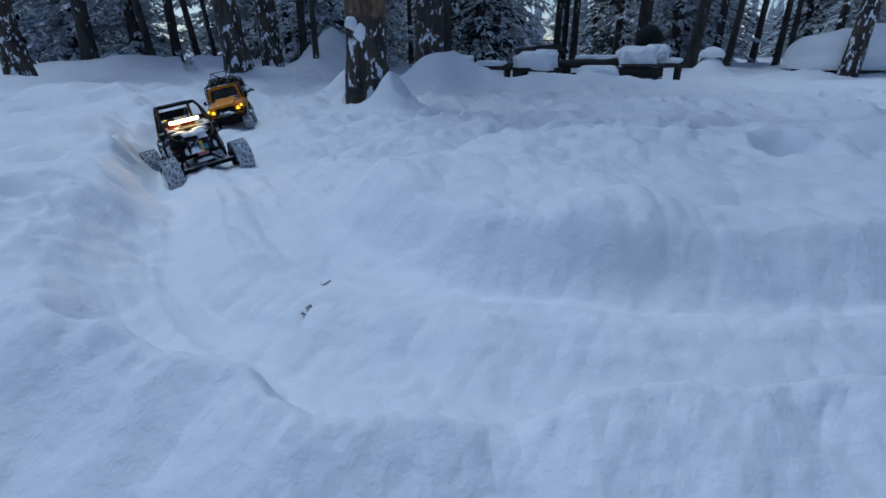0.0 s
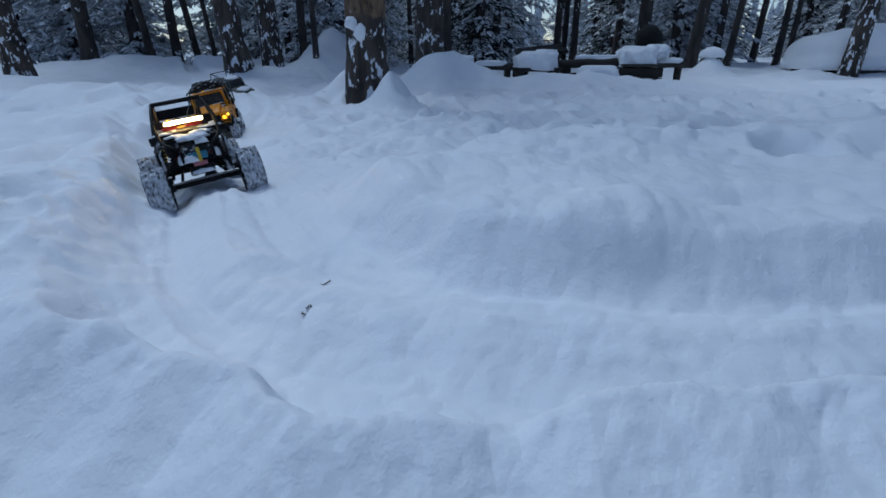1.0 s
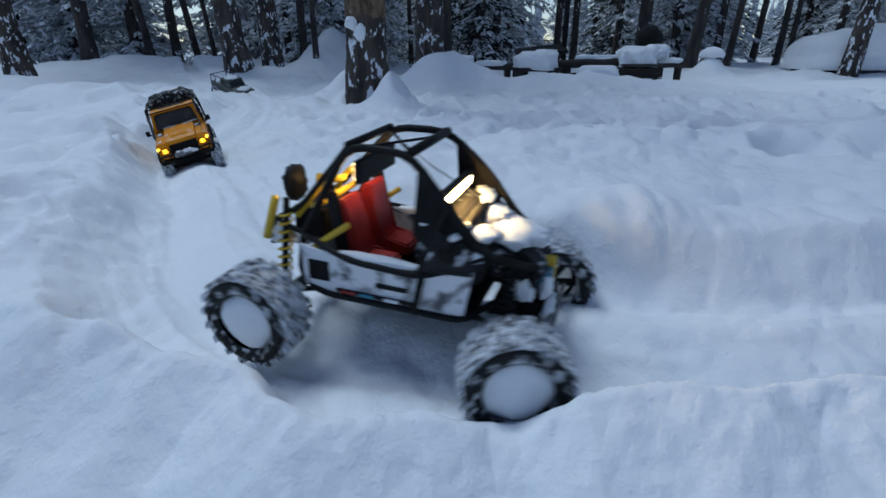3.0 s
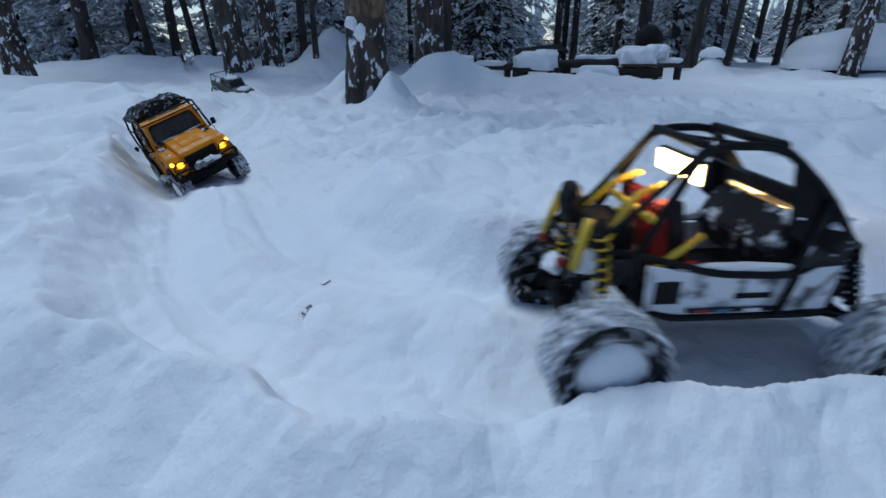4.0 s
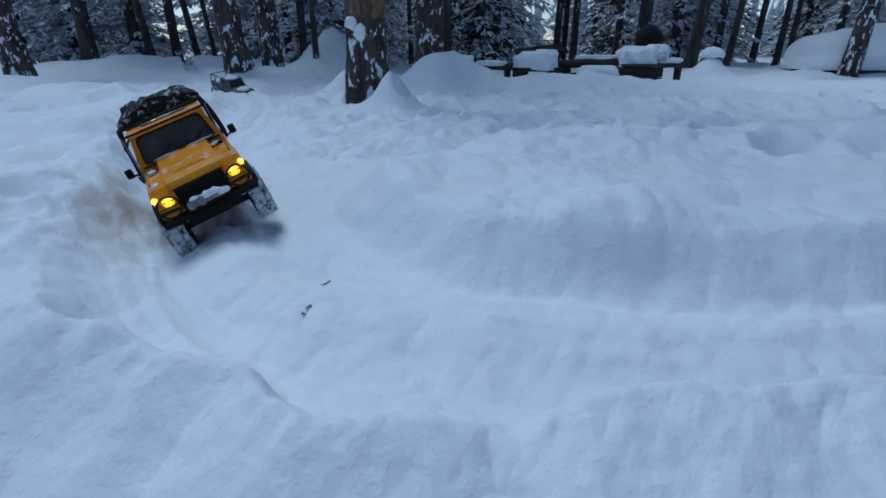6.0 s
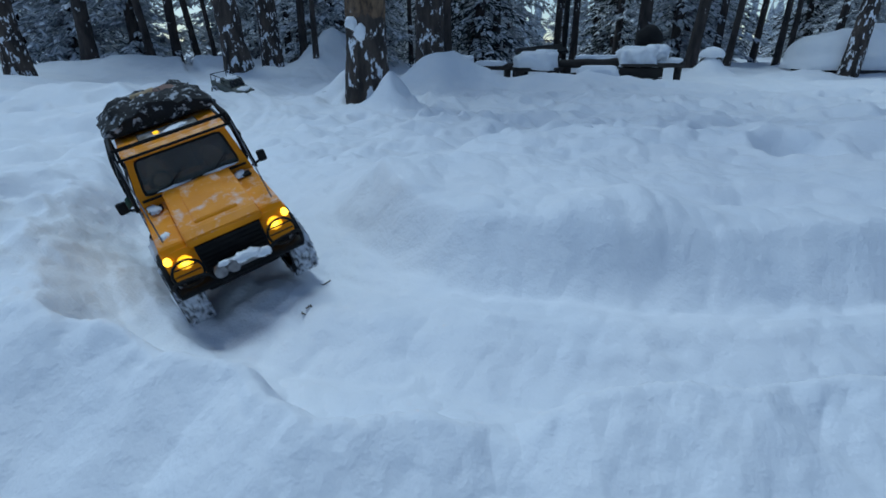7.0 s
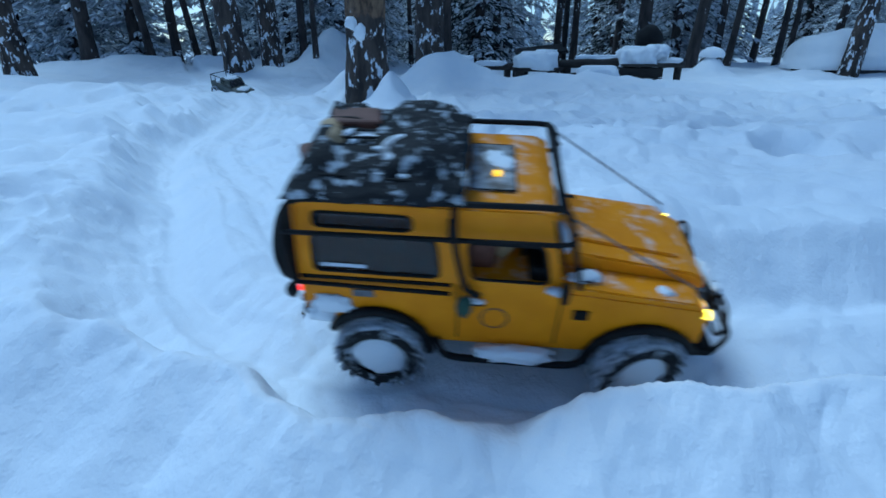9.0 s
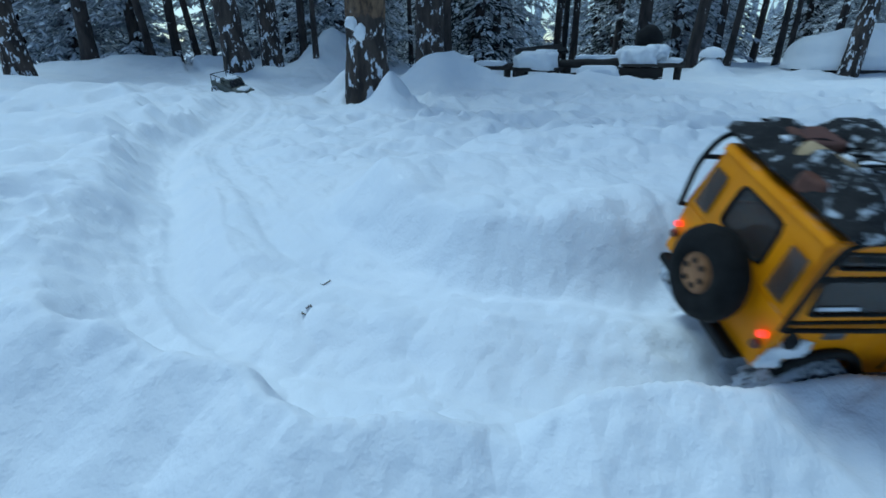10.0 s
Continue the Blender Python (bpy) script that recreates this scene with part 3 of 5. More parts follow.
def log_bench(x0, x1, y, z, rad, seed):
    t = tagged(new("log_bench"), "dark weathered log rail half buried in snow", "bench", "log benches")
    part("rail", log((x0, y, z), (x1, y, z + 0.02), rad, seed), OLD_WOOD, t, "", True)
    for u in (0.12, 0.88):
        x = x0 + (x1 - x0) * u
        part("post", log((x, y + 0.04, z - 0.45), (x, y + 0.04, z), rad * 1.1, seed + 3), OLD_WOOD, t, "", True)
    return t


BY = 6.75
UP = 0.10
log_bench(0.30, 0.88, BY, 0.015, 0.040, 1)
log_bench(1.42, 2.34, BY - 0.1, 0.065, 0.052, 2)
log_bench(2.68, 3.12, BY + 0.25, 0.035, 0.042, 3)
table = tagged(new("picnic_table"), "low dark plank table buried in snow", "table")
for k in range(3):
    part("plank", box(0.85, 1.44, BY - 0.28 + 0.14 * k, BY - 0.15 + 0.14 * k, -0.015, 0.03, 0.008), OLD_WOOD, table)
for x in (0.93, 1.36):
    part("leg", box(x - 0.05, x + 0.05, BY - 0.24, BY + 0.06, -0.4, -0.01, 0.01), OLD_WOOD, table)
chest = tagged(new("wooden_chest"), "dark timber fire-wood chest in the snow", "chest")
for k in range(3):
    part("board", box(2.10, 2.62, BY - 0.35, BY + 0.05, -0.30 + 0.112 * k, -0.195 + 0.112 * k, 0.008), OLD_WOOD, chest)
part("lid", box(2.12, 2.72, BY - 0.40, BY + 0.1, 0.042, 0.075, 0.008), OLD_WOOD, chest)
box_low = tagged(new("log_stool"), "short dark log stool under snow", "stool")
part("block", log((1.50, BY - 0.35, -0.09), (1.78, BY - 0.35, -0.09), 0.07, 9), OLD_WOOD, box_low, "", True)
snow_cap(0.24, BY - 0.05, 0.03, 0.17, 0.16, 0.15, 1)
snow_cap(1.14, BY - 0.1, 0.03, 0.32, 0.24, 0.19, 2)
snow_cap(1.26, BY - 0.05, 0.10, 0.18, 0.18, 0.14, 7)
snow_cap(1.95, BY - 0.05, 0.115, 0.40, 0.06, 0.06, 3)
snow_cap(0.60, BY, 0.05, 0.24, 0.05, 0.06, 4)
snow_cap(2.35, BY - 0.15, 0.075, 0.28, 0.24, 0.21, 5)
snow_cap(2.62, BY - 0.05, 0.13, 0.16, 0.16, 0.17, 6)
snow_cap(2.92, BY + 0.25, 0.075, 0.20, 0.06, 0.06, 8)
snow_cap(1.82, BY - 0.42, -0.14, 0.30, 0.12, 0.21, 9)
grill = tagged(new("fire_pit_plate"), "sooty black iron plate on a leg by the fire pit", "grill")
part("plate", box(-0.36, 0.36, -0.2, 0.2, -0.02, 0.02, 0.006), SOOT, grill, "", False, pose(1.42, BY + 1.2, 0.30, 14, -6, 0))
part("upright", box(1.74, 1.80, BY + 1.2, BY + 1.26, -0.3, 1.2, 0.01), SOOT, grill)
part("stand", box(1.2, 1.26, BY + 1.2, BY + 1.26, -0.3, 0.3, 0.01), SOOT, grill)
kettle = tagged(new("charred_stump"), "round black charred stump behind the chest", "stump")
part("top", lump(0.17, 0.17, 0.20, 17, 0.12, 2.0, -0.9), SOOT, kettle, "", True, pose(2.66, BY + 0.35, 0.33))
part("foot", log((2.66, BY + 0.35, -0.3), (2.66, BY + 0.35, 0.25), 0.11, 4), SOOT, kettle, "", True)
for ob in list(scene.collection.objects):
    if ob.parent is None and ob.name.split(".")[0] in ("log_bench", "picnic_table", "wooden_chest", "log_stool", "snow_cap", "charred_stump"):
        ob.location.z += UP


# ---- snowed-in boulders and a capped stump ----
def boulder(x, y, w, d, h, seed):
    t = tagged(new("boulder"), "dark boulder under a deep dome of snow", "rock", "snowed-in boulders")
    g = ground_at(x, y)
    part("rock", lump(w * 0.72, d * 0.8, h * 0.62, seed, 0.3, 1.6, -0.6, 4), ROCK, t, "", True, pose(x, y, g + 0.03))
    part("snow_dome", lump(w, d, h * 0.80, seed + 1, 0.16, 1.1, -0.12, 4), SNOW_CAP, t, "smooth dome of snow", True, pose(x, y + 0.04, g + h * 0.24))
    return t


boulder(6.42, 8.7, 0.82, 0.9, 0.66, 2)
boulder(7.25, 8.9, 0.75, 0.8, 0.70, 5)
stump = tagged(new("tree_stump"), "low tree stump wearing a snow cap", "stump")
sx, sy = 3.95, 8.0
part("wood", log((sx, sy, -0.2), (sx, sy, 0.20), 0.14, 6), BARK, stump, "", True)
part("cap", lump(0.17, 0.17, 0.12, 6, 0.1, 1.2, -0.2, 3), SNOW_CAP, stump, "rounded snow cap", True, pose(sx, sy, 0.235))


# ---- bare twigs and crumbs on the trail ----
def twig(x, y, length, turn, seed):
    r = random.Random(seed)
    pts = [(length * (k / 5 - 0.5), r.uniform(-0.003, 0.003), 0.003 + r.uniform(-0.001, 0.003)) for k in range(6)]
    ob = tagged(new("twig", finish(tube(pts, 0.001, 6, round_by=0), "twig", TWIG, True)), "small dark dead twig lying on the snow", "twig", "twigs on the snow")
    ob.matrix_basis = pose(x, y, ground_at(x, y) - 0.0015, 0, 0, turn)


for k, (x, y, ln, a) in enumerate(((-0.190, 0.748, 0.022, 55), (-0.191, 0.640, 0.012, 60), (-0.197, 0.630, 0.008, 120), (-1.35, 4.6, 0.10, 10), (-0.95, 4.3, 0.06, 30), (-0.62, 2.6, 0.05, 40))):
    twig(x, y, ln, a, k)


# a ledge of snow where the bark of the thick pine has broken away
main_pine = [o for o in scene.collection.objects if o.name == "pine_tree"][0]
part("snow_ledge", lump(0.055, 0.03, 0.045, 3, 0.4, 2.0, -0.8), SNOW_CAP, main_pine, "snow lodged on broken bark", True, pose(-0.075, -0.135, 0.56, 0, 25, 20))
part("snow_ledge", lump(0.04, 0.025, 0.06, 5, 0.4, 2.0, -0.8), SNOW_CAP, main_pine, "", True, pose(-0.02, -0.155, 0.50, 0, 15, 0))
def glowing(name, colour, strength):
    m, t, b = node_material(name, colour, 0.3)
    b.inputs["Emission Color"].default_value = (*colour, 1)
    b.inputs["Emission Strength"].default_value = strength
    return m


PAINT, _t, _b = node_material("orange_yellow_paint", (0.55, 0.20, 0.01), 0.38)
_t.links.new(ramp(_t, noise_node(_t, 26, 5), [(0.3, (0.74, 0.235, 0.002)), (0.7, (0.86, 0.30, 0.004))]), _b.inputs["Base Color"])
_b.inputs["Specular IOR Level"].default_value = 0.2
_co, _sep, _mul = _t.nodes.new("ShaderNodeTexCoord"), _t.nodes.new("ShaderNodeSeparateXYZ"), _t.nodes.new("ShaderNodeMath")
_t.links.new(_co.outputs["Normal"], _sep.inputs[0])
_mul.operation = "MULTIPLY"
_t.links.new(_sep.outputs["Z"], _mul.inputs[0])
_t.links.new(noise_node(_t, 38, 6, 0.68), _mul.inputs[1])
_mix = _t.nodes.new("ShaderNodeMix")
_mix.data_type = "RGBA"
_t.links.new(ramp(_t, _mul.outputs[0], [(0.50, (0, 0, 0)), (0.70, (0.6, 0.6, 0.6))]), _mix.inputs[0])
_t.links.new(_b.inputs["Base Color"].links[0].from_socket, _mix.inputs[6])
_mix.inputs[7].default_value = (0.78, 0.79, 0.82, 1)
_t.links.new(_mix.outputs[2], _b.inputs["Base Color"])
_t.links.new(ramp(_t, noise_node(_t, 60, 4), [(0.4, (0.34, 0.34, 0.34)), (0.7, (0.62, 0.62, 0.62))]), _b.inputs["Roughness"])
bump(_t, _b, noise_node(_t, 400, 3), 0.06, 0.0004)
BLACK = mottled("black_plastic", (0.003, 0.003, 0.0035), (0.009, 0.009, 0.0095), 40, 0.6, bumps=((200, 0.2, 0.0005),))
RUBBER = mottled("black_rubber", (0.005, 0.005, 0.005), (0.012, 0.012, 0.012), 60, 0.85, bumps=((150, 0.4, 0.001),))
for _m in (BLACK, RUBBER):
    _m.node_tree.nodes["Principled BSDF"].inputs["Specular IOR Level"].default_value = 0.2
TYRE = mottled("snow_dusted_tyre_rubber", (0.005, 0.005, 0.005), (0.5, 0.53, 0.57), 95, 0.85, bumps=((150, 0.4, 0.001),), lo=0.52, hi=0.66)
TREAD = mottled("snow_packed_tread", (0.05, 0.05, 0.055), (0.62, 0.65, 0.70), 120, 0.8, bumps=((120, 0.6, 0.002),), lo=0.40, hi=0.52)
STEEL = mottled("dull_steel", (0.10, 0.10, 0.11), (0.25, 0.25, 0.26), 60, 0.45, 0.8, bumps=())
TAN = mottled("tan_plastic", (0.35, 0.24, 0.13), (0.45, 0.32, 0.18), 40, 0.6, bumps=())
RUSTY = mottled("brown_orange_rim", (0.20, 0.085, 0.03), (0.32, 0.15, 0.06), 40, 0.6, bumps=())
PINK = mottled("pale_pink_plastic", (0.40, 0.10, 0.13), (0.5, 0.2, 0.22), 40, 0.5, bumps=())
RED = mottled("red_plastic", (0.22, 0.008, 0.008), (0.32, 0.014, 0.012), 40, 0.5, bumps=())
YELLOW = mottled("yellow_plastic", (0.55, 0.36, 0.02), (0.65, 0.44, 0.03), 40, 0.45, bumps=())
TEAL = mottled("teal_plastic", (0.01, 0.14, 0.22), (0.02, 0.2, 0.3), 40, 0.45, bumps=())
OLIVE = mottled("olive_canvas", (0.02, 0.05, 0.035), (0.03, 0.075, 0.05), 40, 0.8, bumps=())
GREEN_GREY = mottled("grey_green_paint", (0.05, 0.06, 0.05), (0.10, 0.11, 0.10), 30, 0.5, bumps=())
PANEL = mottled("snow_dusted_panel", (0.10, 0.10, 0.11), (0.74, 0.76, 0.80), 34, 0.7, bumps=((120, 0.4, 0.001),), lo=0.36, hi=0.50)
DUSTED = mottled("black_plastic_dusted_with_snow", (0.004, 0.004, 0.005), (0.62, 0.65, 0.70), 42, 0.7, bumps=((150, 0.5, 0.001),), lo=0.57, hi=0.66)
BROWN = mottled("brown_leather_box", (0.10, 0.035, 0.02), (0.17, 0.065, 0.04), 40, 0.6, bumps=())
NET = mottled("snow_caked_cargo_net", (0.006, 0.006, 0.007), (0.42, 0.45, 0.49), 85, 0.85, bumps=((90, 0.9, 0.004), (220, 0.6, 0.002)), lo=0.55, hi=0.64)
HATCH = mottled("frosted_hatch", (0.16, 0.13, 0.10), (0.5, 0.5, 0.5), 45, 0.3, bumps=(), lo=0.42, hi=0.62)
GLASS, _t, _b = node_material("tinted_glass", (0.27, 0.25, 0.24), 0.05)
_b.inputs["Transmission Weight"].default_value = 0.85
_b.inputs["IOR"].default_value = 1.3
LED = glowing("warm_led", (1.0, 0.64, 0.24), 150.0)
LED_REAR = glowing("warm_rear_led", (1.0, 0.66, 0.28), 45.0)
AMBER = glowing("amber_headlamp", (1.0, 0.52, 0.02), 1.7)
AMBER_HOT = glowing("amber_bulb", (1.0, 0.66, 0.05), 5.0)
TAIL = glowing("red_tail_lamp", (1.0, 0.03, 0.02), 2.5)
COOL = glowing("cool_headlamp", (0.9, 0.95, 1.0), 4.0)


def wheel(parent, x, y, z, rad, width, seed, lugs=20, filled=True):
    """A knobbly tyre with its rim; snow packs the outer face. Its axle is y, the outer side away from the car."""
    b = bmesh.new()
    prof = [(-0.46, 0.60), (-0.5, 0.70), (-0.5, 0.84), (-0.42, 0.90), (0.42, 0.90), (0.5, 0.84), (0.5, 0.70), (0.46, 0.60)]
    n = 40
    rows = [[b.verts.new((rad * r * math.cos(2 * math.pi * i / n), w * width, rad * r * math.sin(2 * math.pi * i / n))) for w, r in prof] for i in range(n)]
    for i in range(n):
        for j in range(len(prof) - 1):
            b.faces.new((rows[i][j], rows[i][j + 1], rows[(i + 1) % n][j + 1], rows[(i + 1) % n][j]))
    tyre = part("wheel", b, TYRE, parent, "black rubber tyre packed with snow", True, pose(x, y, z))
    b = bmesh.new()
    for i in range(lugs):
        for w, sh, turn in ((-0.33, 0.0, 0.35), (0.0, 0.5, 0.0), (0.33, 0.0, -0.35)):
            a = 2 * math.pi * (i + sh) / lugs
            m = Matrix.Rotation(-a, 4, "Y") @ Matrix.Translation((rad * 0.95, w * width, 0)) @ Matrix.Rotation(turn, 4, "X") @ Matrix.Diagonal((rad * 0.10, width * 0.29, rad * 0.15, 1))
            bmesh.ops.create_cube(b, size=1, matrix=m)
    n2 = 40
    ring = [[b.verts.new((rad * r * math.cos(2 * math.pi * i / n2), w * width, rad * r * math.sin(2 * math.pi * i / n2))) for w, r in ((-0.46, 0.89), (-0.3, 0.935), (0.3, 0.935), (0.46, 0.89))] for i in range(n2)]
    for i in range(n2):
        for j in range(3):
            b.faces.new((ring[i][j], ring[i][j + 1], ring[(i + 1) % n2][j + 1], ring[(i + 1) % n2][j]))
    t = part("tread", b, TREAD, tyre, "tread lugs caked with snow")
    out = math.copysign(1, y)
    part("rim", torus(0, 0, 0, rad * 0.58, rad * 0.055, "Y", 28, 6), BLACK, tyre)
    if filled:
        part("snow_disc", lump(rad * 0.68, rad * 0.68, width * 0.34, seed, 0.16, 2.0), SNOW_CLING, tyre, "snow packed into the rim", True,
             pose(0, out * width * 0.22, 0, -90 * out, 0, 0))
    b = bmesh.new()
    for k in range(6):
        bmesh.ops.create_cube(b, size=1, matrix=Matrix.Rotation(k * math.pi / 3, 4, "Y") @ Matrix.Translation((rad * 0.3, -out * width * 0.1, 0)) @ Matrix.Diagonal((rad * 0.6, width * 0.16, rad * 0.12, 1)))
    part("spokes", b, BLACK, tyre)
    part("hub", disc(0, 0, 0, rad * 0.17, width * 0.7, "Y", 10, 0.001), STEEL, tyre)
    return tyre


def arch(cx, cz, rad, a0, a1, n=9):
    return [(cx + rad * math.cos(radians(a0 + (a1 - a0) * k / n)), cz + rad * math.sin(radians(a0 + (a1 - a0) * k / n))) for k in range(n + 1)]


def snow_on(parent, spots, seed):
    for k, (x, y, z, rx, ry, rz, rz_turn) in enumerate(spots):
        part("snow_clump", lump(rx, ry, rz, seed + k, 0.45, 2.4), SNOW_CLING, parent, "clump of clinging snow", True, pose(x, y, z, 0, 0, rz_turn))


# ---- the orange model off-roader ----
def build_jeep():
    car = tagged(new("model_car"), "orange radio-controlled off-road car with a loaded roof rack", "toy car", "radio-controlled cars")
    RX, FX, W = -0.126, 0.151, 0.088
    low = [(-0.200, 0.092), (-0.203, 0.158), (0.058, 0.160), (0.062, 0.152), (0.196, 0.143), (0.204, 0.134), (0.205, 0.098), (0.200, 0.094)]
    low += arch(FX, 0.060, 0.056, 38, 178) + [(0.094, 0.076), (-0.064, 0.076)] + arch(RX, 0.060, 0.054, 2, 150)
    body = part("body", slab(low, -W, W, 0.0022), PAINT, car, "orange painted lower body")
    part("chassis", box(-0.19, 0.19, -0.055, 0.055, 0.058, 0.088, 0.004), BLACK, car)
    for x in (RX, FX):
        part("axle", tube([(x, -0.09, 0.054), (x, 0.09, 0.054)], 0.007), BLACK, car)
        part("wheel_well", box(x - 0.05, x + 0.05, -0.078, 0.078, 0.085, 0.118, 0.006), BLACK, car)
    for s in (-1, 1):
        for x, r, a0, a1 in ((FX, 0.057, 30, 180), (RX, 0.055, 0, 152)):
            part("wheel_arch", tube([(p, s * (W + 0.004), q) for p, q in arch(x, 0.060, r, a0, a1)], 0.0055, 6, round_by=0), BLACK, car, "black rubber wheel-arch flare", True)
        part("rock_slider", tube([(-0.066, s * 0.09, 0.08), (-0.055, s * 0.104, 0.066), (0.085, s * 0.104, 0.066), (0.097, s * 0.09, 0.08)], 0.004), BLACK, car, "", True)
        part("door_seam", box(-0.0435, -0.042, s * W - 0.001, s * W + 0.001, 0.082, 0.156), BLACK, body)
        part("door_seam", box(0.0585, 0.060, s * W - 0.001, s * W + 0.001, 0.082, 0.150), BLACK, body)
        part("belt_strip", box(-0.2, -0.05, s * (W + 0.0005) - 0.001, s * (W + 0.0005) + 0.001, 0.154, 0.1575), BLACK, body)
        part("door_handle", box(-0.036, -0.016, s * (W + 0.001) - 0.002, s * (W + 0.001) + 0.002, 0.131, 0.136, 0.001), BLACK, car)
        part("side_vent", box(0.073, 0.088, s * (W + 0.001) - 0.0018, s * (W + 0.001) + 0.0018, 0.121, 0.133, 0.001), BLACK, car)
        part("fuel_flap", box(-0.150, -0.128, s * (W + 0.001) - 0.0015, s * (W + 0.001) + 0.0015, 0.133, 0.142, 0.001), STEEL, car)
        part("door_badge", torus(-0.005, s * (W - 0.0003), 0.113, 0.014, 0.0016, "Y", 16, 5, 0.4), BROWN, car, "faint oval badge on the door")
        part("mirror", box(0.052, 0.060, s * 0.108 - 0.007, s * 0.108 + 0.007, 0.163, 0.182, 0.003), BLACK, car, "black door mirror")
        part("mirror_arm", tube([(0.058, s * 0.088, 0.163), (0.057, s * 0.108, 0.168)], 0.002), BLACK, car)
        part("fender_plate", box(0.108, 0.135, s * 0.076 - 0.009, s * 0.076 + 0.009, 0.1475, 0.1510, 0.001), STEEL, car, "steel tread plate on the wing", False, pose(0, 0, 0.001, 0, 3.6, 0))
        part("headlamp", disc(0.2025, s * 0.064, 0.124, 0.0108, 0.008, "X", 20, 0.002), AMBER, car, "glowing amber headlamp")
        part("bulb", disc(0.2062, s * 0.064, 0.125, 0.0055, 0.003, "X", 12), AMBER_HOT, car, "bright amber bulb")
        part("side_light", disc(0.2015, s * 0.083, 0.134, 0.0052, 0.008, "X", 14), AMBER_HOT, car, "glowing amber side light")
        part("lamp_guard", torus(0.224, s * 0.066, 0.118, 0.020, 0.0020, "X", 22, 6), BLACK, car, "black wire headlamp guard", True)
        for k in (-0.01, 0.0, 0.01):
            part("guard_wire", tube([(0.224, s * 0.066 - 0.017, 0.118 + k), (0.224, s * 0.066 + 0.017, 0.118 + k)], 0.0011, 5), BLACK, car)
        part("tail_lamp", disc(-0.204, s * 0.080, 0.131, 0.0034, 0.008, "X", 12), TAIL, car, "glowing red tail lamp")
        part("indicator", disc(-0.204, s * 0.080, 0.117, 0.0045, 0.006, "X", 12), BROWN, car)
        part("rear_window_small", pane((-0.2055, s * 0.078, 0.160), (-0.2055, s * 0.050, 0.160), (-0.2055, s * 0.048, 0.222), (-0.2055, s * 0.073, 0.222), (0.1, 0.9, 0.1, 0.85), 0.0, 0.001), GLASS, car)
    # bonnet
    part("bonnet", slab([(0.058, 0.150), (0.058, 0.176), (0.064, 0.178), (0.190, 0.160), (0.206, 0.152), (0.206, 0.140), (0.196, 0.138)], -0.052, 0.052, 0.002), PAINT, car, "orange bonnet")
    part("bonnet_rise", slab([(0.072, 0.172), (0.074, 0.1795), (0.180, 0.1645), (0.186, 0.158)], -0.030, 0.030, 0.0012), PAINT, car)
    for s in (-1, 1):
        part("bonnet_flank", slab([(0.060, 0.148), (0.060, 0.162), (0.190, 0.149), (0.198, 0.140)], s * 0.0525, s * 0.0865, 0.0015), PAINT, car)
        part("bonnet_vent", box(0.070, 0.088, s * 0.068 - 0.01, s * 0.068 + 0.01, 0.1605, 0.1635, 0.001), BLACK, car)
    # front
    part("grille", box(0.200, 0.2085, -0.046, 0.046, 0.098, 0.140, 0.001), BLACK, car, "black radiator grille")
    for k in range(5):
        part("grille_bar", box(0.2085, 0.2105, -0.043, 0.043, 0.104 + k * 0.007, 0.1065 + k * 0.007), RUBBER, car)
    part("bumper", slab([(0.206, 0.080), (0.206, 0.093), (0.222, 0.091), (0.225, 0.086), (0.220, 0.080)], -0.090, 0.090, 0.0015), BLACK, car, "black steel front bumper")
    part("bull_bar", tube([(0.220, -0.090, 0.088), (0.230, -0.090, 0.114), (0.234, -0.045, 0.112), (0.234, -0.038, 0.098), (0.234, 0.038, 0.098), (0.234, 0.045, 0.112), (0.230, 0.090, 0.114), (0.220, 0.090, 0.088)], 0.0026), BLACK, car, "", True)
    part("winch", disc(0.225, 0, 0.103, 0.010, 0.05, "Y", 14, 0.001), STEEL, car)
    for s in (-0.03, -0.012):
        part("spot_lamp", disc(0.238, s, 0.108, 0.0085, 0.010, "X", 16, 0.001), STEEL, car)
    # cabin shell
    R, T = 0.088, 0.074
    side_holes = [(0.065, 0.545, 0.07, 0.60), (0.08, 0.46, 0.71, 0.91), (0.665, 0.955, 0.08, 0.60)]
    for s in (-1, 1):
        if s < 0:
            c = ((-0.203, -R, 0.158), (0.058, -R, 0.158), (0.040, -T, 0.232), (-0.203, -T, 0.232))
            holes = side_holes
        else:
            c = ((0.058, R, 0.158), (-0.203, R, 0.158), (-0.203, T, 0.232), (0.040, T, 0.232))
            holes = [(1 - b, 1 - a, p, q) for a, b, p, q in side_holes]
        part("cabin_side", panel(*c, holes, 0.004), PAINT, car, "orange cabin side with windows")
        for h in holes[:2]:
            part("side_window", pane(*c, h, 0.0015), GLASS, car, "dark tinted side window")
            part("window_seal", rim_of(*c, h, 0.0016), BLACK, car)
        part("door_frame", rim_of(*c, holes[2], 0.0016), BLACK, car)
        part("window_sticker", pane(*c, (holes[0][0] + 0.03, holes[0][0] + 0.20, 0.14, 0.19) if s < 0 else (holes[0][1] - 0.20, holes[0][1] - 0.03, 0.14, 0.19), -0.0003, 0.0005), PANEL, car, "pale sticker strip")
    c = ((0.058, -R, 0.160), (0.058, R, 0.160), (0.040, T, 0.232), (0.040, -T, 0.232))
    h = (0.07, 0.93, 0.22, 0.93)
    part("windscreen_frame", panel(*c, [h], 0.005), PAINT, car, "orange windscreen frame")
    part("windscreen", pane(*c, h, 0.002), GLASS, car, "tinted windscreen")
    part("windscreen_seal", rim_of(*c, h, 0.0018), BLACK, car)
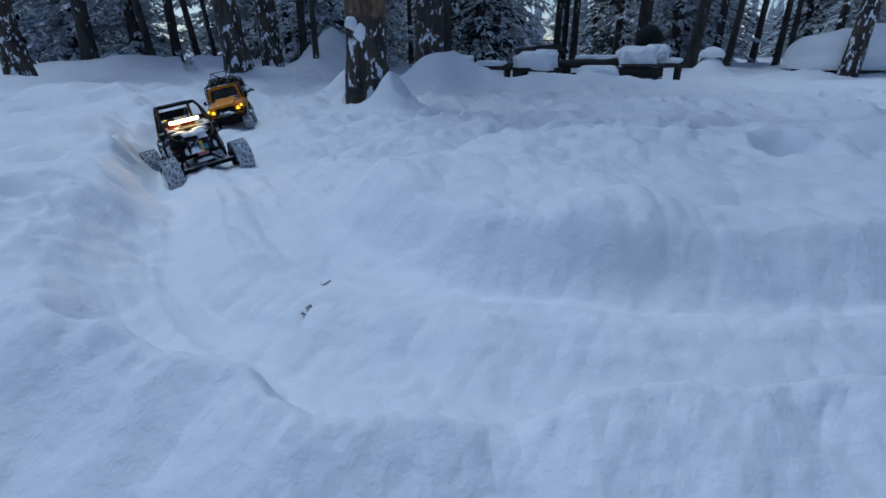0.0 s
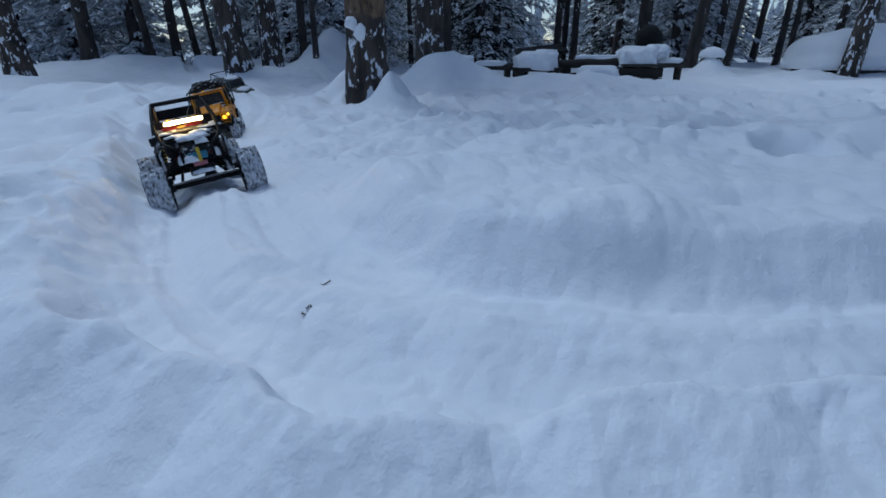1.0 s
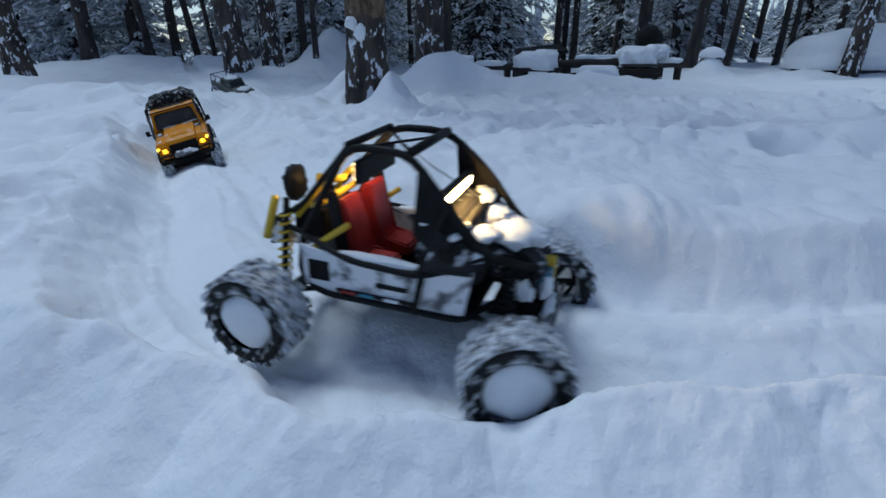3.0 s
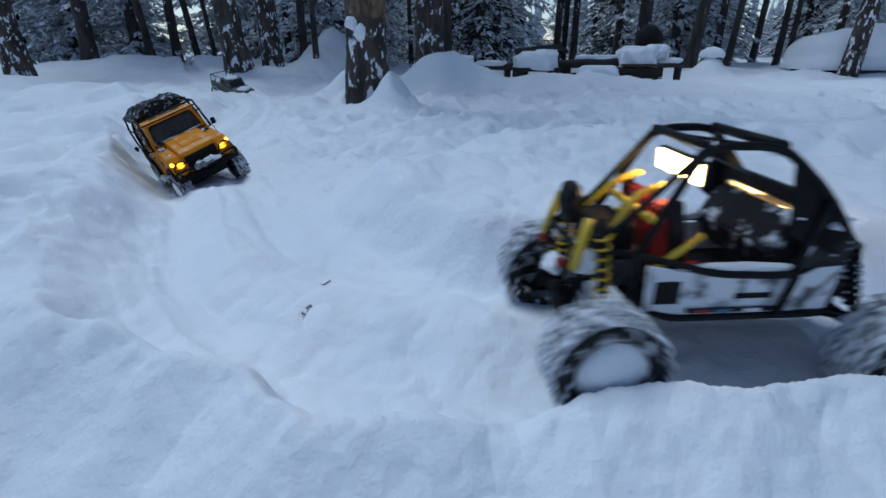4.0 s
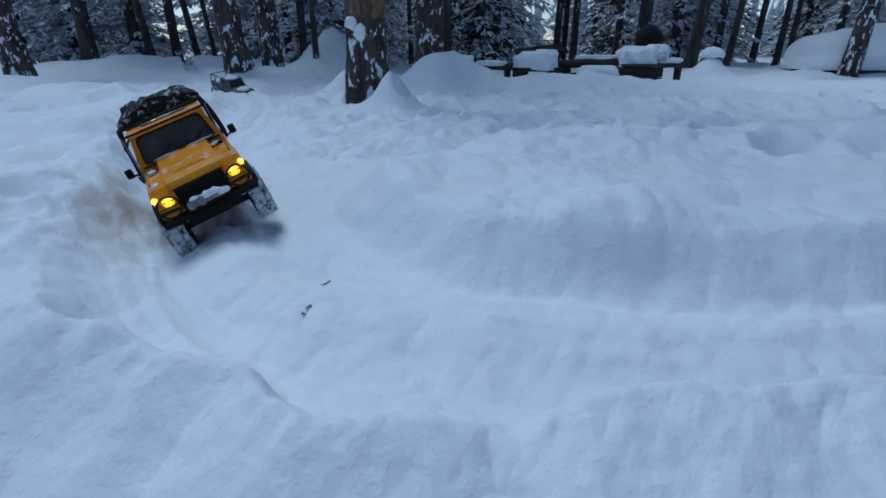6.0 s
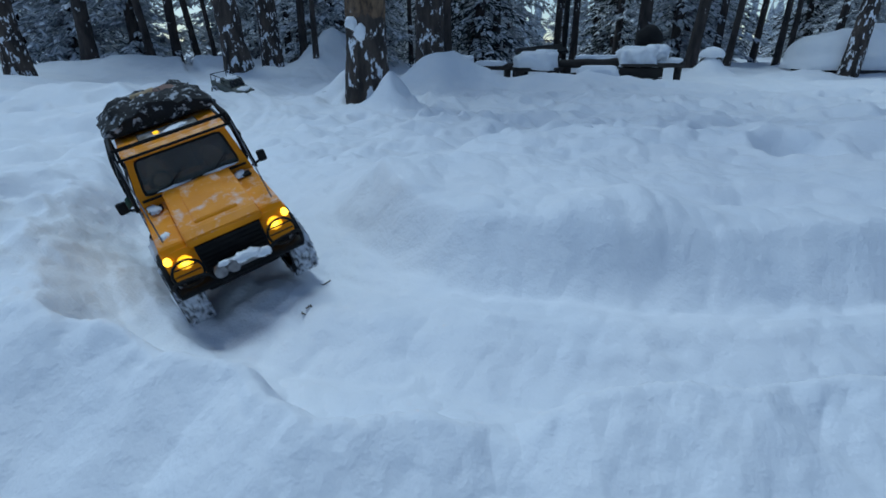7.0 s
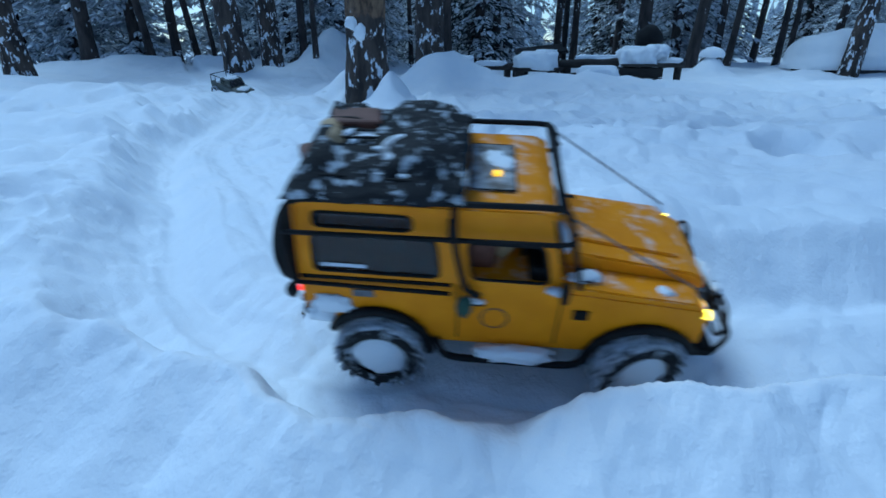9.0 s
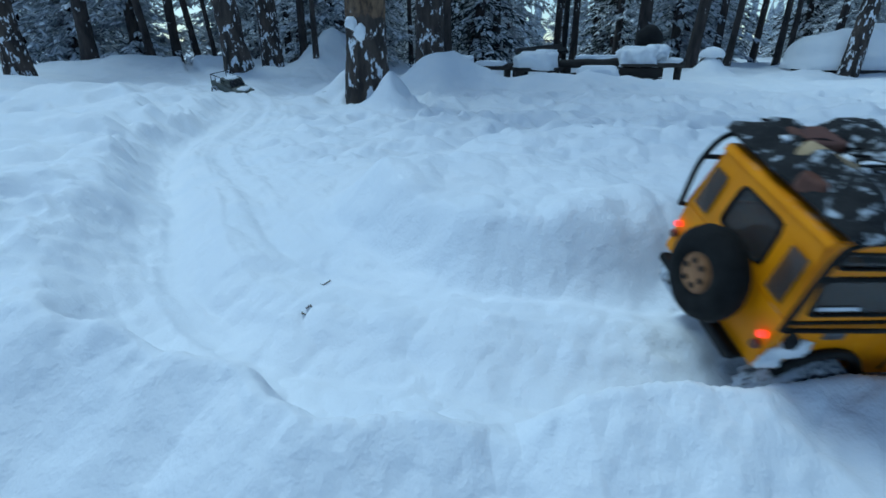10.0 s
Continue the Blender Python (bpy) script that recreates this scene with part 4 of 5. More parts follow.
    for y in (-0.045, 0.025):
        part("wiper", tube([(0.0585, y, 0.172), (0.0515, y + 0.034, 0.196)], 0.0013, 5), BLACK, car)
    part("wiper_rail", tube([(0.0605, -0.08, 0.1715), (0.0605, 0.08, 0.1715)], 0.002, 6), BLACK, car)
    c = ((-0.203, R, 0.158), (-0.203, -R, 0.158), (-0.203, -T, 0.232), (-0.203, T, 0.232))
    h = (0.30, 0.70, 0.20, 0.82)
    part("tailgate", panel(*c, [h], 0.004), PAINT, car, "orange tailgate")
    part("rear_window", pane(*c, h, 0.0015), GLASS, car, "dark rear window")
    part("window_seal", rim_of(*c, h, 0.0018), BLACK, car)
    part("roof", slab([(-0.206, 0.230), (-0.203, 0.238), (0.030, 0.239), (0.044, 0.233), (0.044, 0.230)], -0.077, 0.077, 0.0025), PAINT, car, "orange roof")
    part("roof_hatch", box(-0.038, 0.006, -0.045, 0.045, 0.2385, 0.2415, 0.001), HATCH, car, "frosted grey roof hatch")
    part("hatch_seal", tube([(-0.016, -0.0455, 0.241), (0.006, -0.0455, 0.241), (0.006, 0.0455, 0.241), (-0.038, 0.0455, 0.241), (-0.038, -0.0455, 0.241), (-0.016, -0.0455, 0.241)], 0.0007, 5), BLACK, car)
    # glow of the cabin lamp under the hatch, added as a disc on top
    part("roof_beacon", disc(-0.012, -0.018, 0.242, 0.0042, 0.005, "Z", 12), AMBER, car, "amber cabin lamp showing at the roof hatch")
    # inside
    part("cabin_floor", box(-0.195, 0.05, -0.08, 0.08, 0.150, 0.156), BLACK, car)
    for s in (-1, 1):
        part("seat", box(-0.040, -0.008, s * 0.042 - 0.022, s * 0.042 + 0.022, 0.156, 0.215, 0.006), BROWN, car, "brown seat")
    part("bulkhead", box(-0.055, -0.050, -0.08, 0.08, 0.156, 0.226), BLACK, car)
    part("dashboard", box(0.026, 0.050, -0.078, 0.078, 0.156, 0.176, 0.004), BLACK, car)
    part("steering_wheel", torus(0.020, -0.042, 0.180, 0.014, 0.002, "X", 14, 5), BLACK, car)
    part("doll", lump(0.013, 0.015, 0.026, 7, 0.15, 1.5, -1), TAN, car, "plain tan doll shape at the wheel", True, pose(0.0, -0.042, 0.186))
    part("seat_cover", lump(0.010, 0.016, 0.020, 9, 0.15, 1.5, -1), TAN, car, "", True, pose(0.004, 0.042, 0.182))
    # outer cage
    for s in (-1, 1):
        part("cage_tube", tube([(-0.206, s * 0.092, 0.150), (-0.211, s * 0.092, 0.205), (-0.206, s * 0.087, 0.236), (-0.19, s * 0.086, 0.246), (0.040, s * 0.084, 0.250), (0.052, s * 0.084, 0.245), (0.073, s * 0.091, 0.164)], 0.0030), BLACK, car, "black outer roll-cage tube", True)
        part("cage_tube", tube([(-0.208, s * 0.092, 0.212), (0.056, s * 0.090, 0.214), (0.060, s * 0.086, 0.226)], 0.0026), BLACK, car, "", True)
        part("cage_tube", tube([(-0.050, s * 0.086, 0.247), (-0.048, s * 0.096, 0.212), (-0.036, s * 0.099, 0.160), (-0.022, s * 0.095, 0.150)], 0.0034), BLACK, car, "", True)
        part("cage_tube", tube([(-0.206, s * 0.092, 0.150), (-0.05, s * 0.097, 0.152)], 0.0024), BLACK, car, "", True)
        part("brush_wire", tube([(0.050, s * 0.085, 0.243), (0.192, s * 0.076, 0.158)], 0.0010, 5), STEEL, car, "thin wire from cage to wing")
    part("cage_tube", tube([(0.044, -0.084, 0.250), (0.044, 0.084, 0.250)], 0.0030), BLACK, car, "", True)
    part("cage_tube", tube([(-0.052, -0.086, 0.248), (-0.052, 0.086, 0.248)], 0.0030), BLACK, car, "", True)
    part("cage_tube", tube([(0.052, -0.082, 0.2365), (0.052, 0.082, 0.2365)], 0.0022), BLACK, car, "", True)
    part("pouch", lump(0.008, 0.006, 0.014, 4, 0.15, 1.5, -1), OLIVE, car, "green pouch hanging from the cage", True, pose(-0.036, -0.103, 0.142))
    part("pouch", lump(0.006, 0.006, 0.009, 5, 0.15, 1.5, -1), BLACK, car, "", True, pose(-0.205, -0.104, 0.150))
    # load on the rack
    part("rack", box(-0.200, -0.048, -0.080, 0.080, 0.244, 0.249, 0.001), BLACK, car, "black roof rack")
    b = bmesh.new()
    bmesh.ops.create_cube(b, size=1)
    bmesh.ops.subdivide_edges(b, edges=b.edges[:], cuts=15, use_grid_fill=True)
    for v in b.verts:
        p = v.co.copy()
        k = 1 - 0.42 * max(0, p.z + 0.2)
        q = Vector((p.x * 0.160 * (1 - 0.10 * (p.z + 0.5)) + 0.012 * (p.z + 0.5), p.y * 0.178 * k, 0.247 + (p.z + 0.5) * (0.024 + 0.006 * math.cos(p.y * 3)) + 0.006 * p.x * (p.z + 0.5)))
        n = noise.fractal(q * 34 + Vector((3, 1, 7)), 0.8, 2.0, 4)
        q.z += 0.010 * n * (p.z + 0.5) + 0.005 * (p.z + 0.5) * math.sin(p.x * 9)
        q.x += 0.006 * noise.noise(q * 40)
        q.y += 0.006 * noise.noise(q * 40 + Vector((9, 9, 9)))
        v.co = Vector((q.x - 0.124, q.y, q.z))
    part("luggage", b, NET, car, "black luggage under a net caked with snow", True)
    rng = random.Random(3)
    for k in range(9):
        y0 = -0.08 + 0.02 * k
        pts = [(x, y0 * (1 - 0.15) + rng.uniform(-0.008, 0.008), 0.275 + rng.uniform(-0.006, 0.003) - 0.15 * abs(y0) ) for x in (-0.185, -0.16, -0.13, -0.09, -0.068)]
        part("net_cord", tube(pts, 0.0014, 5, round_by=2), BLACK, car, "", True)
    part("brown_box", box(-0.025, 0.025, -0.016, 0.016, 0, 0.018, 0.003), BROWN, car, "brown leather case on the load", False, pose(-0.160, 0.032, 0.257, 4, 3, 12))
    part("brown_box", box(-0.014, 0.014, -0.012, 0.012, 0, 0.016, 0.003), BROWN, car, "", False, pose(-0.190, -0.02, 0.247, 0, 0, 30))
    part("tan_roll", disc(0, 0, 0, 0.011, 0.045, "Y", 14, 0.002), TAN, car, "rolled tan blanket", True, pose(-0.176, -0.005, 0.266, 0, 10, 20))
    part("coil", torus(0, 0, 0, 0.017, 0.007, "Z", 20, 8), PANEL, car, "snowy coil of rope", True, pose(-0.100, -0.035, 0.269, 12, 0, 0))
    for k in range(26):
        x, y = rng.uniform(-0.19, -0.065), rng.uniform(-0.068, 0.068)
        part("snow_clump", lump(rng.uniform(0.004, 0.011), rng.uniform(0.003, 0.006), 0.003, 40 + k, 0.5, 2.4, level=2), SNOW_CLING, car, "", True, pose(x, y, 0.273 - 0.16 * abs(y), 0, 0, rng.uniform(0, 180)))
    # rear
    part("spare_wheel", torus(0, 0, 0, 0.032, 0.017, "X", 30, 10, 1.0), RUBBER, car, "black spare tyre on the tailgate", True, pose(-0.228, -0.012, 0.142))
    part("spare_rim", disc(0, 0, 0, 0.021, 0.026, "X", 20, 0.003), RUSTY, car, "tan spare wheel rim", False, pose(-0.230, -0.012, 0.142))
    for k in range(6):
        part("rim_hole", disc(-0.2435, -0.012 + 0.0125 * math.cos(k * math.pi / 3), 0.142 + 0.0125 * math.sin(k * math.pi / 3), 0.0032, 0.002, "X", 8), BLACK, car)
    part("rear_bumper", box(-0.213, -0.200, -0.074, 0.074, 0.084, 0.094, 0.003), BLACK, car)
    snow_on(car, [(0.08, -0.070, 0.162, 0.018, 0.009, 0.004, 10), (0.075, 0.062, 0.163, 0.016, 0.008, 0.003, -20), (0.063, -0.03, 0.178, 0.004, 0.024, 0.002, 0), (0.063, 0.04, 0.178, 0.004, 0.026, 0.002, 0),
                  (0.160, -0.072, 0.150, 0.010, 0.008, 0.004, 0), (0.02, -0.100, 0.072, 0.042, 0.010, 0.012, 0), (0.02, 0.100, 0.072, 0.042, 0.010, 0.012, 0), (-0.172, -0.089, 0.115, 0.022, 0.004, 0.018, 0),
                  (-0.186, -0.089, 0.100, 0.014, 0.004, 0.016, 0), (0.236, 0.006, 0.112, 0.008, 0.020, 0.008, 0), (0.236, 0.030, 0.106, 0.007, 0.012, 0.007, 0), (0.238, -0.022, 0.117, 0.006, 0.008, 0.004, 0),
                  (0.05, -0.095, 0.162, 0.009, 0.005, 0.004, 0), (-0.026, -0.090, 0.137, 0.010, 0.003, 0.004, 0), (-0.01, 0.01, 0.2415, 0.014, 0.022, 0.002, 30)], 200)
    wheels = [wheel(car, x, s * 0.084, 0.052, 0.050, 0.038, 20 + i) for i, (x, s) in enumerate(((RX, -1), (RX, 1), (FX, -1), (FX, 1)))]
    return car, wheels


jeep, jeep_wheels = build_jeep()


# ---- the black tube-frame buggy ----
def build_buggy():
    car = tagged(new("model_buggy"), "black radio-controlled tube-frame buggy with a glowing light bar", "toy car", "radio-controlled cars")
    RX, FX = -0.150, 0.178
    def bar(points, rad=0.0042, label="", name="cage_tube", mat=BLACK):
        part(name, tube(points, rad), mat, car, label, True)
    for s in (-1, 1):
        bar([(-0.105, s * 0.070, 0.150), (-0.044, s * 0.058, 0.262), (0.034, s * 0.064, 0.262), (0.086, s * 0.080, 0.212), (0.128, s * 0.076, 0.160), (0.175, s * 0.040, 0.140)], 0.0048, "black roll-cage side tube")
        bar([(-0.105, s * 0.070, 0.150), (-0.110, s * 0.078, 0.100), (-0.075, s * 0.090, 0.083), (0.110, s * 0.090, 0.083), (0.135, s * 0.062, 0.098), (0.175, s * 0.036, 0.104)])
        bar([(-0.105, s * 0.072, 0.150), (-0.03, s * 0.094, 0.136), (0.060, s * 0.094, 0.132), (0.128, s * 0.076, 0.160)])
        bar([(0.055, s * 0.094, 0.132), (0.086, s * 0.080, 0.212)], 0.0038)
        bar([(0.060, s * 0.094, 0.132), (0.050, s * 0.092, 0.084)], 0.0038)
        bar([(-0.105, s * 0.070, 0.150), (-0.165, s * 0.045, 0.150), (-0.175, s * 0.042, 0.115)], 0.0038)
        bar([(-0.044, s * 0.058, 0.260), (-0.12, s * 0.052, 0.175), (-0.165, s * 0.045, 0.150)], 0.0036)
        part("side_panel", slab([(-0.098, 0.090), (-0.100, 0.144), (-0.03, 0.131), (0.056, 0.127), (0.118, 0.146), (0.108, 0.087), (-0.072, 0.087)], s * 0.084, s * 0.088, 0.0008), PANEL, car, "snow-dusted side panel")
        part("decal", box(-0.052, 0.050, s * 0.0905 - 0.0008, s * 0.0905 + 0.0008, 0.089, 0.094), BLACK, car)
        for x, m in ((-0.045, RED), (-0.02, TEAL), (0.012, PANEL)):
            part("decal", box(x, x + 0.018, s * 0.092 - 0.0008, s * 0.092 + 0.0008, 0.0895, 0.0935), m, car, "small plain coloured decal")
        part("decal", box(0.0, 0.040, s * 0.0885 - 0.0008, s * 0.0885 + 0.0008, 0.104, 0.110), BLACK, car)
        # thin black patch that puts shade onto the rear of the side panel
        part("nerf_shade", box(-0.09, -0.062, s * 0.0885 - 0.0008, s * 0.0885 + 0.0008, 0.100, 0.126), BLACK, car)
        # shocks and links
        for x, top, m in ((FX - 0.020, (0.148, 0.052, 0.158), BLACK), (RX + 0.012, (-0.140, 0.050, 0.185), YELLOW)):
            foot = Vector((x, s * 0.078, 0.066))
            head = Vector((top[0], s * top[1], top[2]))
            part("shock_absorber", tube([foot, head], 0.0042), BLACK, car)
            pts = []
            for k in range(61):
                u = k / 60
                a = u * 8 * 2 * math.pi
                pts.append(foot.lerp(head, 0.15 + 0.7 * u) + Vector((math.cos(a), math.sin(a), 0)) * 0.0085)
            part("spring", tube(pts, 0.0016, 5, round_by=0), m, car, "coil spring", True)
        bar([(RX, s * 0.06, 0.055), (-0.04, s * 0.045, 0.078)], 0.0038, name="link", mat=BLACK)
        bar([(FX, s * 0.06, 0.055), (0.06, s * 0.045, 0.078)], 0.0038, name="link", mat=BLACK)
        part("seat", slab([(-0.060, 0.100), (-0.070, 0.190), (-0.055, 0.196), (-0.040, 0.118), (0.000, 0.116), (0.002, 0.100)], s * 0.012, s * 0.058, 0.003), RED, car, "red bucket seat")
        part("seat_wing", slab([(-0.062, 0.104), (-0.076, 0.205), (-0.060, 0.206), (-0.044, 0.112)], s * 0.058, s * 0.064, 0.002), BLACK, car)
        bar([(-0.130, s * 0.046, 0.160), (-0.098, s * 0.030, 0.205), (-0.066, s * 0.03, 0.215)], 0.0042, "yellow brace tube", "brace", YELLOW)
        bar([(-0.155, s * 0.052, 0.185), (-0.170, s * 0.060, 0.130)], 0.0052, "yellow rear strut", "brace", YELLOW)
        bar([(-0.095, s * 0.078, 0.132), (-0.040, s * 0.074, 0.172)], 0.0040, "yellow brace tube", "brace", YELLOW)
        part("rear_light", disc(-0.178, s * 0.040, 0.130, 0.006, 0.008, "X", 12, 0.001), RED, car)
        bar([(-0.042, s * 0.056, 0.258), (0.034, -s * 0.056, 0.258)], 0.0018)
    bar([(-0.044, -0.058, 0.262), (-0.044, 0.058, 0.262)], 0.0048)
    bar([(0.034, -0.064, 0.262), (0.034, 0.064, 0.262)], 0.0056)
    bar([(0.128, -0.076, 0.160), (0.128, 0.076, 0.160)], 0.0042)
    bar([(0.175, -0.040, 0.140), (0.178, -0.040, 0.104)], 0.004)
    bar([(0.175, 0.040, 0.140), (0.178, 0.040, 0.104)], 0.004)
    bar([(0.178, -0.040, 0.104), (0.178, 0.040, 0.104)], 0.004)
    bar([(-0.165, -0.045, 0.150), (-0.165, 0.045, 0.150)], 0.004)
    bar([(-0.09, -0.066, 0.185), (-0.09, 0.066, 0.185)], 0.0045, "yellow cross tube", "brace", YELLOW)
    part("floor_pan", box(-0.10, 0.12, -0.082, 0.082, 0.084, 0.092, 0.002), BLACK, car)
    part("cowl", slab([(0.040, 0.150), (0.060, 0.190), (0.082, 0.186), (0.130, 0.158), (0.120, 0.120), (0.050, 0.115)], -0.070, 0.070, 0.003), DUSTED, car, "black cowl dusted with snow")
    for s in (-1, 1):
        part("front_plate", panel((0.076, s * 0.0862, 0.188), (0.128, s * 0.0768, 0.160), (0.115, s * 0.088, 0.140), (0.060, s * 0.0935, 0.140), [], 0.002), DUSTED, car)
        part("windscreen_plate", panel((0.046, s * 0.0672, 0.248), (0.108, s * 0.079, 0.188), (0.100, s * 0.088, 0.138), (0.046, s * 0.084, 0.176), [], 0.002), BLACK, car)
    part("cowl_beam", tube([(0.090, -0.100, 0.168), (0.096, 0.0, 0.176), (0.090, 0.100, 0.168)], 0.011, 10), BLACK, car, "snow-dusted black cowl beam", True)
    part("nose", slab([(0.122, 0.115), (0.126, 0.160), (0.150, 0.158), (0.186, 0.138), (0.186, 0.122)], -0.036, 0.036, 0.003), DUSTED, car)
    part("light_bar", box(0.060, 0.071, -0.074, 0.074, 0.198, 0.215, 0.002), BLACK, car, "light bar housing")
    part("led_strip", box(0.0712, 0.0725, -0.050, 0.050, 0.2025, 0.2115, 0.0005), LED, car, "glowing warm-white light strip")
    part("rear_light_bar", box(-0.040, -0.032, -0.056, 0.046, 0.216, 0.244, 0.002), BLACK, car)
    part("rear_led_strip", box(-0.0418, -0.0405, -0.052, 0.042, 0.219, 0.241, 0.0005), LED_REAR, car, "glowing warm-white rear light strip")
    part("battery", box(0.176, 0.194, -0.026, 0.022, 0.108, 0.128, 0.003), TEAL, car, "teal battery under the nose")
    part("battery_strap", box(0.175, 0.1955, -0.004, 0.005, 0.102, 0.1395, 0.001), YELLOW, car, "yellow battery strap")
    part("tow_plate", box(0.186, 0.193, -0.020, 0.016, 0.092, 0.103, 0.001), PINK, car)
    part("servo", box(0.140, 0.170, -0.030, 0.010, 0.066, 0.084, 0.002), BLACK, car)
    part("fuel_cell", box(-0.140, -0.095, -0.040, 0.040, 0.130, 0.172, 0.004), BLACK, car, "black fuel cell box")
    part("rear_pack", lump(0.013, 0.020, 0.024, 31, 0.35, 3, -1), BLACK, car, "", True, pose(-0.160, 0.0, 0.188))
    part("engine_block", box(-0.120, -0.070, -0.030, 0.030, 0.092, 0.132, 0.004), STEEL, car)
    part("skid_plate", slab([(0.12, 0.060), (0.13, 0.084), (0.19, 0.09), (0.186, 0.07)], -0.03, 0.03, 0.002), BLACK, car)
    part("antenna", tube([(-0.05, 0.05, 0.262), (0.03, 0.02, 0.226), (0.09, 0.01, 0.200)], 0.0009, 5), STEEL, car)
    for x in (RX, FX):
        part("axle", tube([(x, -0.10, 0.050), (x, 0.10, 0.050)], 0.0085), BLACK, car, "", True)
        part("differential", lump(0.018, 0.018, 0.018, 3, 0.08, 1, -1), BLACK, car, "", True, pose(x, 0.015, 0.056))
        for s in (-1, 1):
            part("knuckle", box(x - 0.014, x + 0.014, s * 0.088 - 0.008, s * 0.088 + 0.008, 0.040, 0.076, 0.003), BLACK, car)
    part("steering_rod", tube([(FX + 0.024, -0.085, 0.060), (FX + 0.024, 0.085, 0.060)], 0.003), STEEL, car)
    snow_on(car, [(0.140, 0.0, 0.162, 0.042, 0.040, 0.013, 0), (0.110, 0.030, 0.172, 0.022, 0.030, 0.007, 20), (0.112, -0.038, 0.172, 0.020, 0.024, 0.006, -15), (0.165, 0.018, 0.150, 0.020, 0.016, 0.012, 0), (0.094, 0.060, 0.182, 0.009, 0.030, 0.005, 0), (0.094, -0.065, 0.182, 0.008, 0.026, 0.005, 0),
                  (0.190, -0.02, 0.108, 0.008, 0.018, 0.016, 0), (0.165, -0.045, 0.105, 0.014, 0.008, 0.018, 0), (0.165, 0.048, 0.110, 0.012, 0.008, 0.018, 0), (0.190, 0.0, 0.074, 0.010, 0.030, 0.008, 0),
                  (-0.150, -0.050, 0.130, 0.016, 0.010, 0.020, 0), (0.0, -0.086, 0.138, 0.060, 0.008, 0.006, 0), (0.0, 0.086, 0.138, 0.060, 0.008, 0.006, 0), (-0.165, 0.02, 0.10, 0.014, 0.020, 0.016, 0),
                  (0.085, 0.07, 0.186, 0.012, 0.012, 0.006, 0), (0.06, -0.07, 0.190, 0.012, 0.012, 0.005, 0)], 300)
    wheels = [wheel(car, x, s * 0.120, 0.046 if x > 0 else 0.054, 0.063, 0.058, 60 + i, 18, not (x > 0 and s > 0)) for i, (x, s) in enumerate(((RX, -1), (RX, 1), (FX, -1), (FX, 1)))]
    return car, wheels


buggy, buggy_wheels = build_buggy()
buggy.scale = (0.96, 0.96, 0.96)


# ---- a third model car, parked and half sunk in the snow ----
def build_parked():
    car = tagged(new("model_pickup"), "grey-green radio-controlled pickup half buried in snow", "toy car", "radio-controlled cars")
    part("body", slab([(-0.19, 0.06), (-0.20, 0.125), (0.09, 0.130), (0.10, 0.135), (0.205, 0.122), (0.212, 0.10), (0.208, 0.06)], -0.085, 0.085, 0.003), GREEN_GREY, car, "grey-green lower body")
    part("cab", slab([(-0.06, 0.125), (-0.055, 0.190), (0.045, 0.192), (0.095, 0.132)], -0.078, 0.078, 0.004), GREEN_GREY, car)
    c = ((0.0975, -0.078, 0.132), (0.0975, 0.078, 0.132), (0.0475, 0.078, 0.1925), (0.0475, -0.078, 0.1925))
    part("windscreen", pane(*c, (0.08, 0.92, 0.1, 0.88), -0.002), GLASS, car)
    for s in (-1, 1):
        part("side_window", pane(*(((-0.05, s * 0.079, 0.14), (0.06, s * 0.079, 0.14), (0.04, s * 0.079, 0.186), (-0.048, s * 0.079, 0.186))), (0, 1, 0, 1), 0.0 if s > 0 else 0.001, 0.002), GLASS, car)
        part("headlamp", disc(0.212, s * 0.060, 0.108, 0.007, 0.008, "X", 16, 0.001), COOL, car, "glowing white headlamp")
        part("bed_rail", tube([(-0.19, s * 0.08, 0.125), (-0.195, s * 0.08, 0.185), (-0.06, s * 0.075, 0.192)], 0.0035), BLACK, car, "black bed cage tube", True)
        part("bed_rail", tube([(-0.125, s * 0.08, 0.125), (-0.125, s * 0.078, 0.188)], 0.003), BLACK, car, "", True)
    part("bed_rail", tube([(-0.195, -0.08, 0.185), (-0.195, 0.08, 0.185)], 0.0035), BLACK, car, "", True)
    part("grille", box(0.208, 0.214, -0.045, 0.045, 0.085, 0.112, 0.001), BLACK, car)
    part("bumper", box(0.208, 0.228, -0.09, 0.09, 0.055, 0.075, 0.004), BLACK, car)
    snow_on(car, [(0.0, 0.0, 0.192, 0.05, 0.06, 0.008, 0), (0.15, 0.01, 0.130, 0.05, 0.06, 0.008, 0), (-0.13, 0, 0.13, 0.05, 0.07, 0.015, 0)], 400)
    for i, (x, s) in enumerate(((-0.125, -1), (-0.125, 1), (0.15, -1), (0.15, 1))):
        wheel(car, x, s * 0.088, 0.045, 0.052, 0.042, 80 + i)
    gz = ground_at(-1.95, 4.93)
    car.matrix_basis = level(-1.95, 4.93, gz - 0.070, -34, 13, 9)


build_parked()



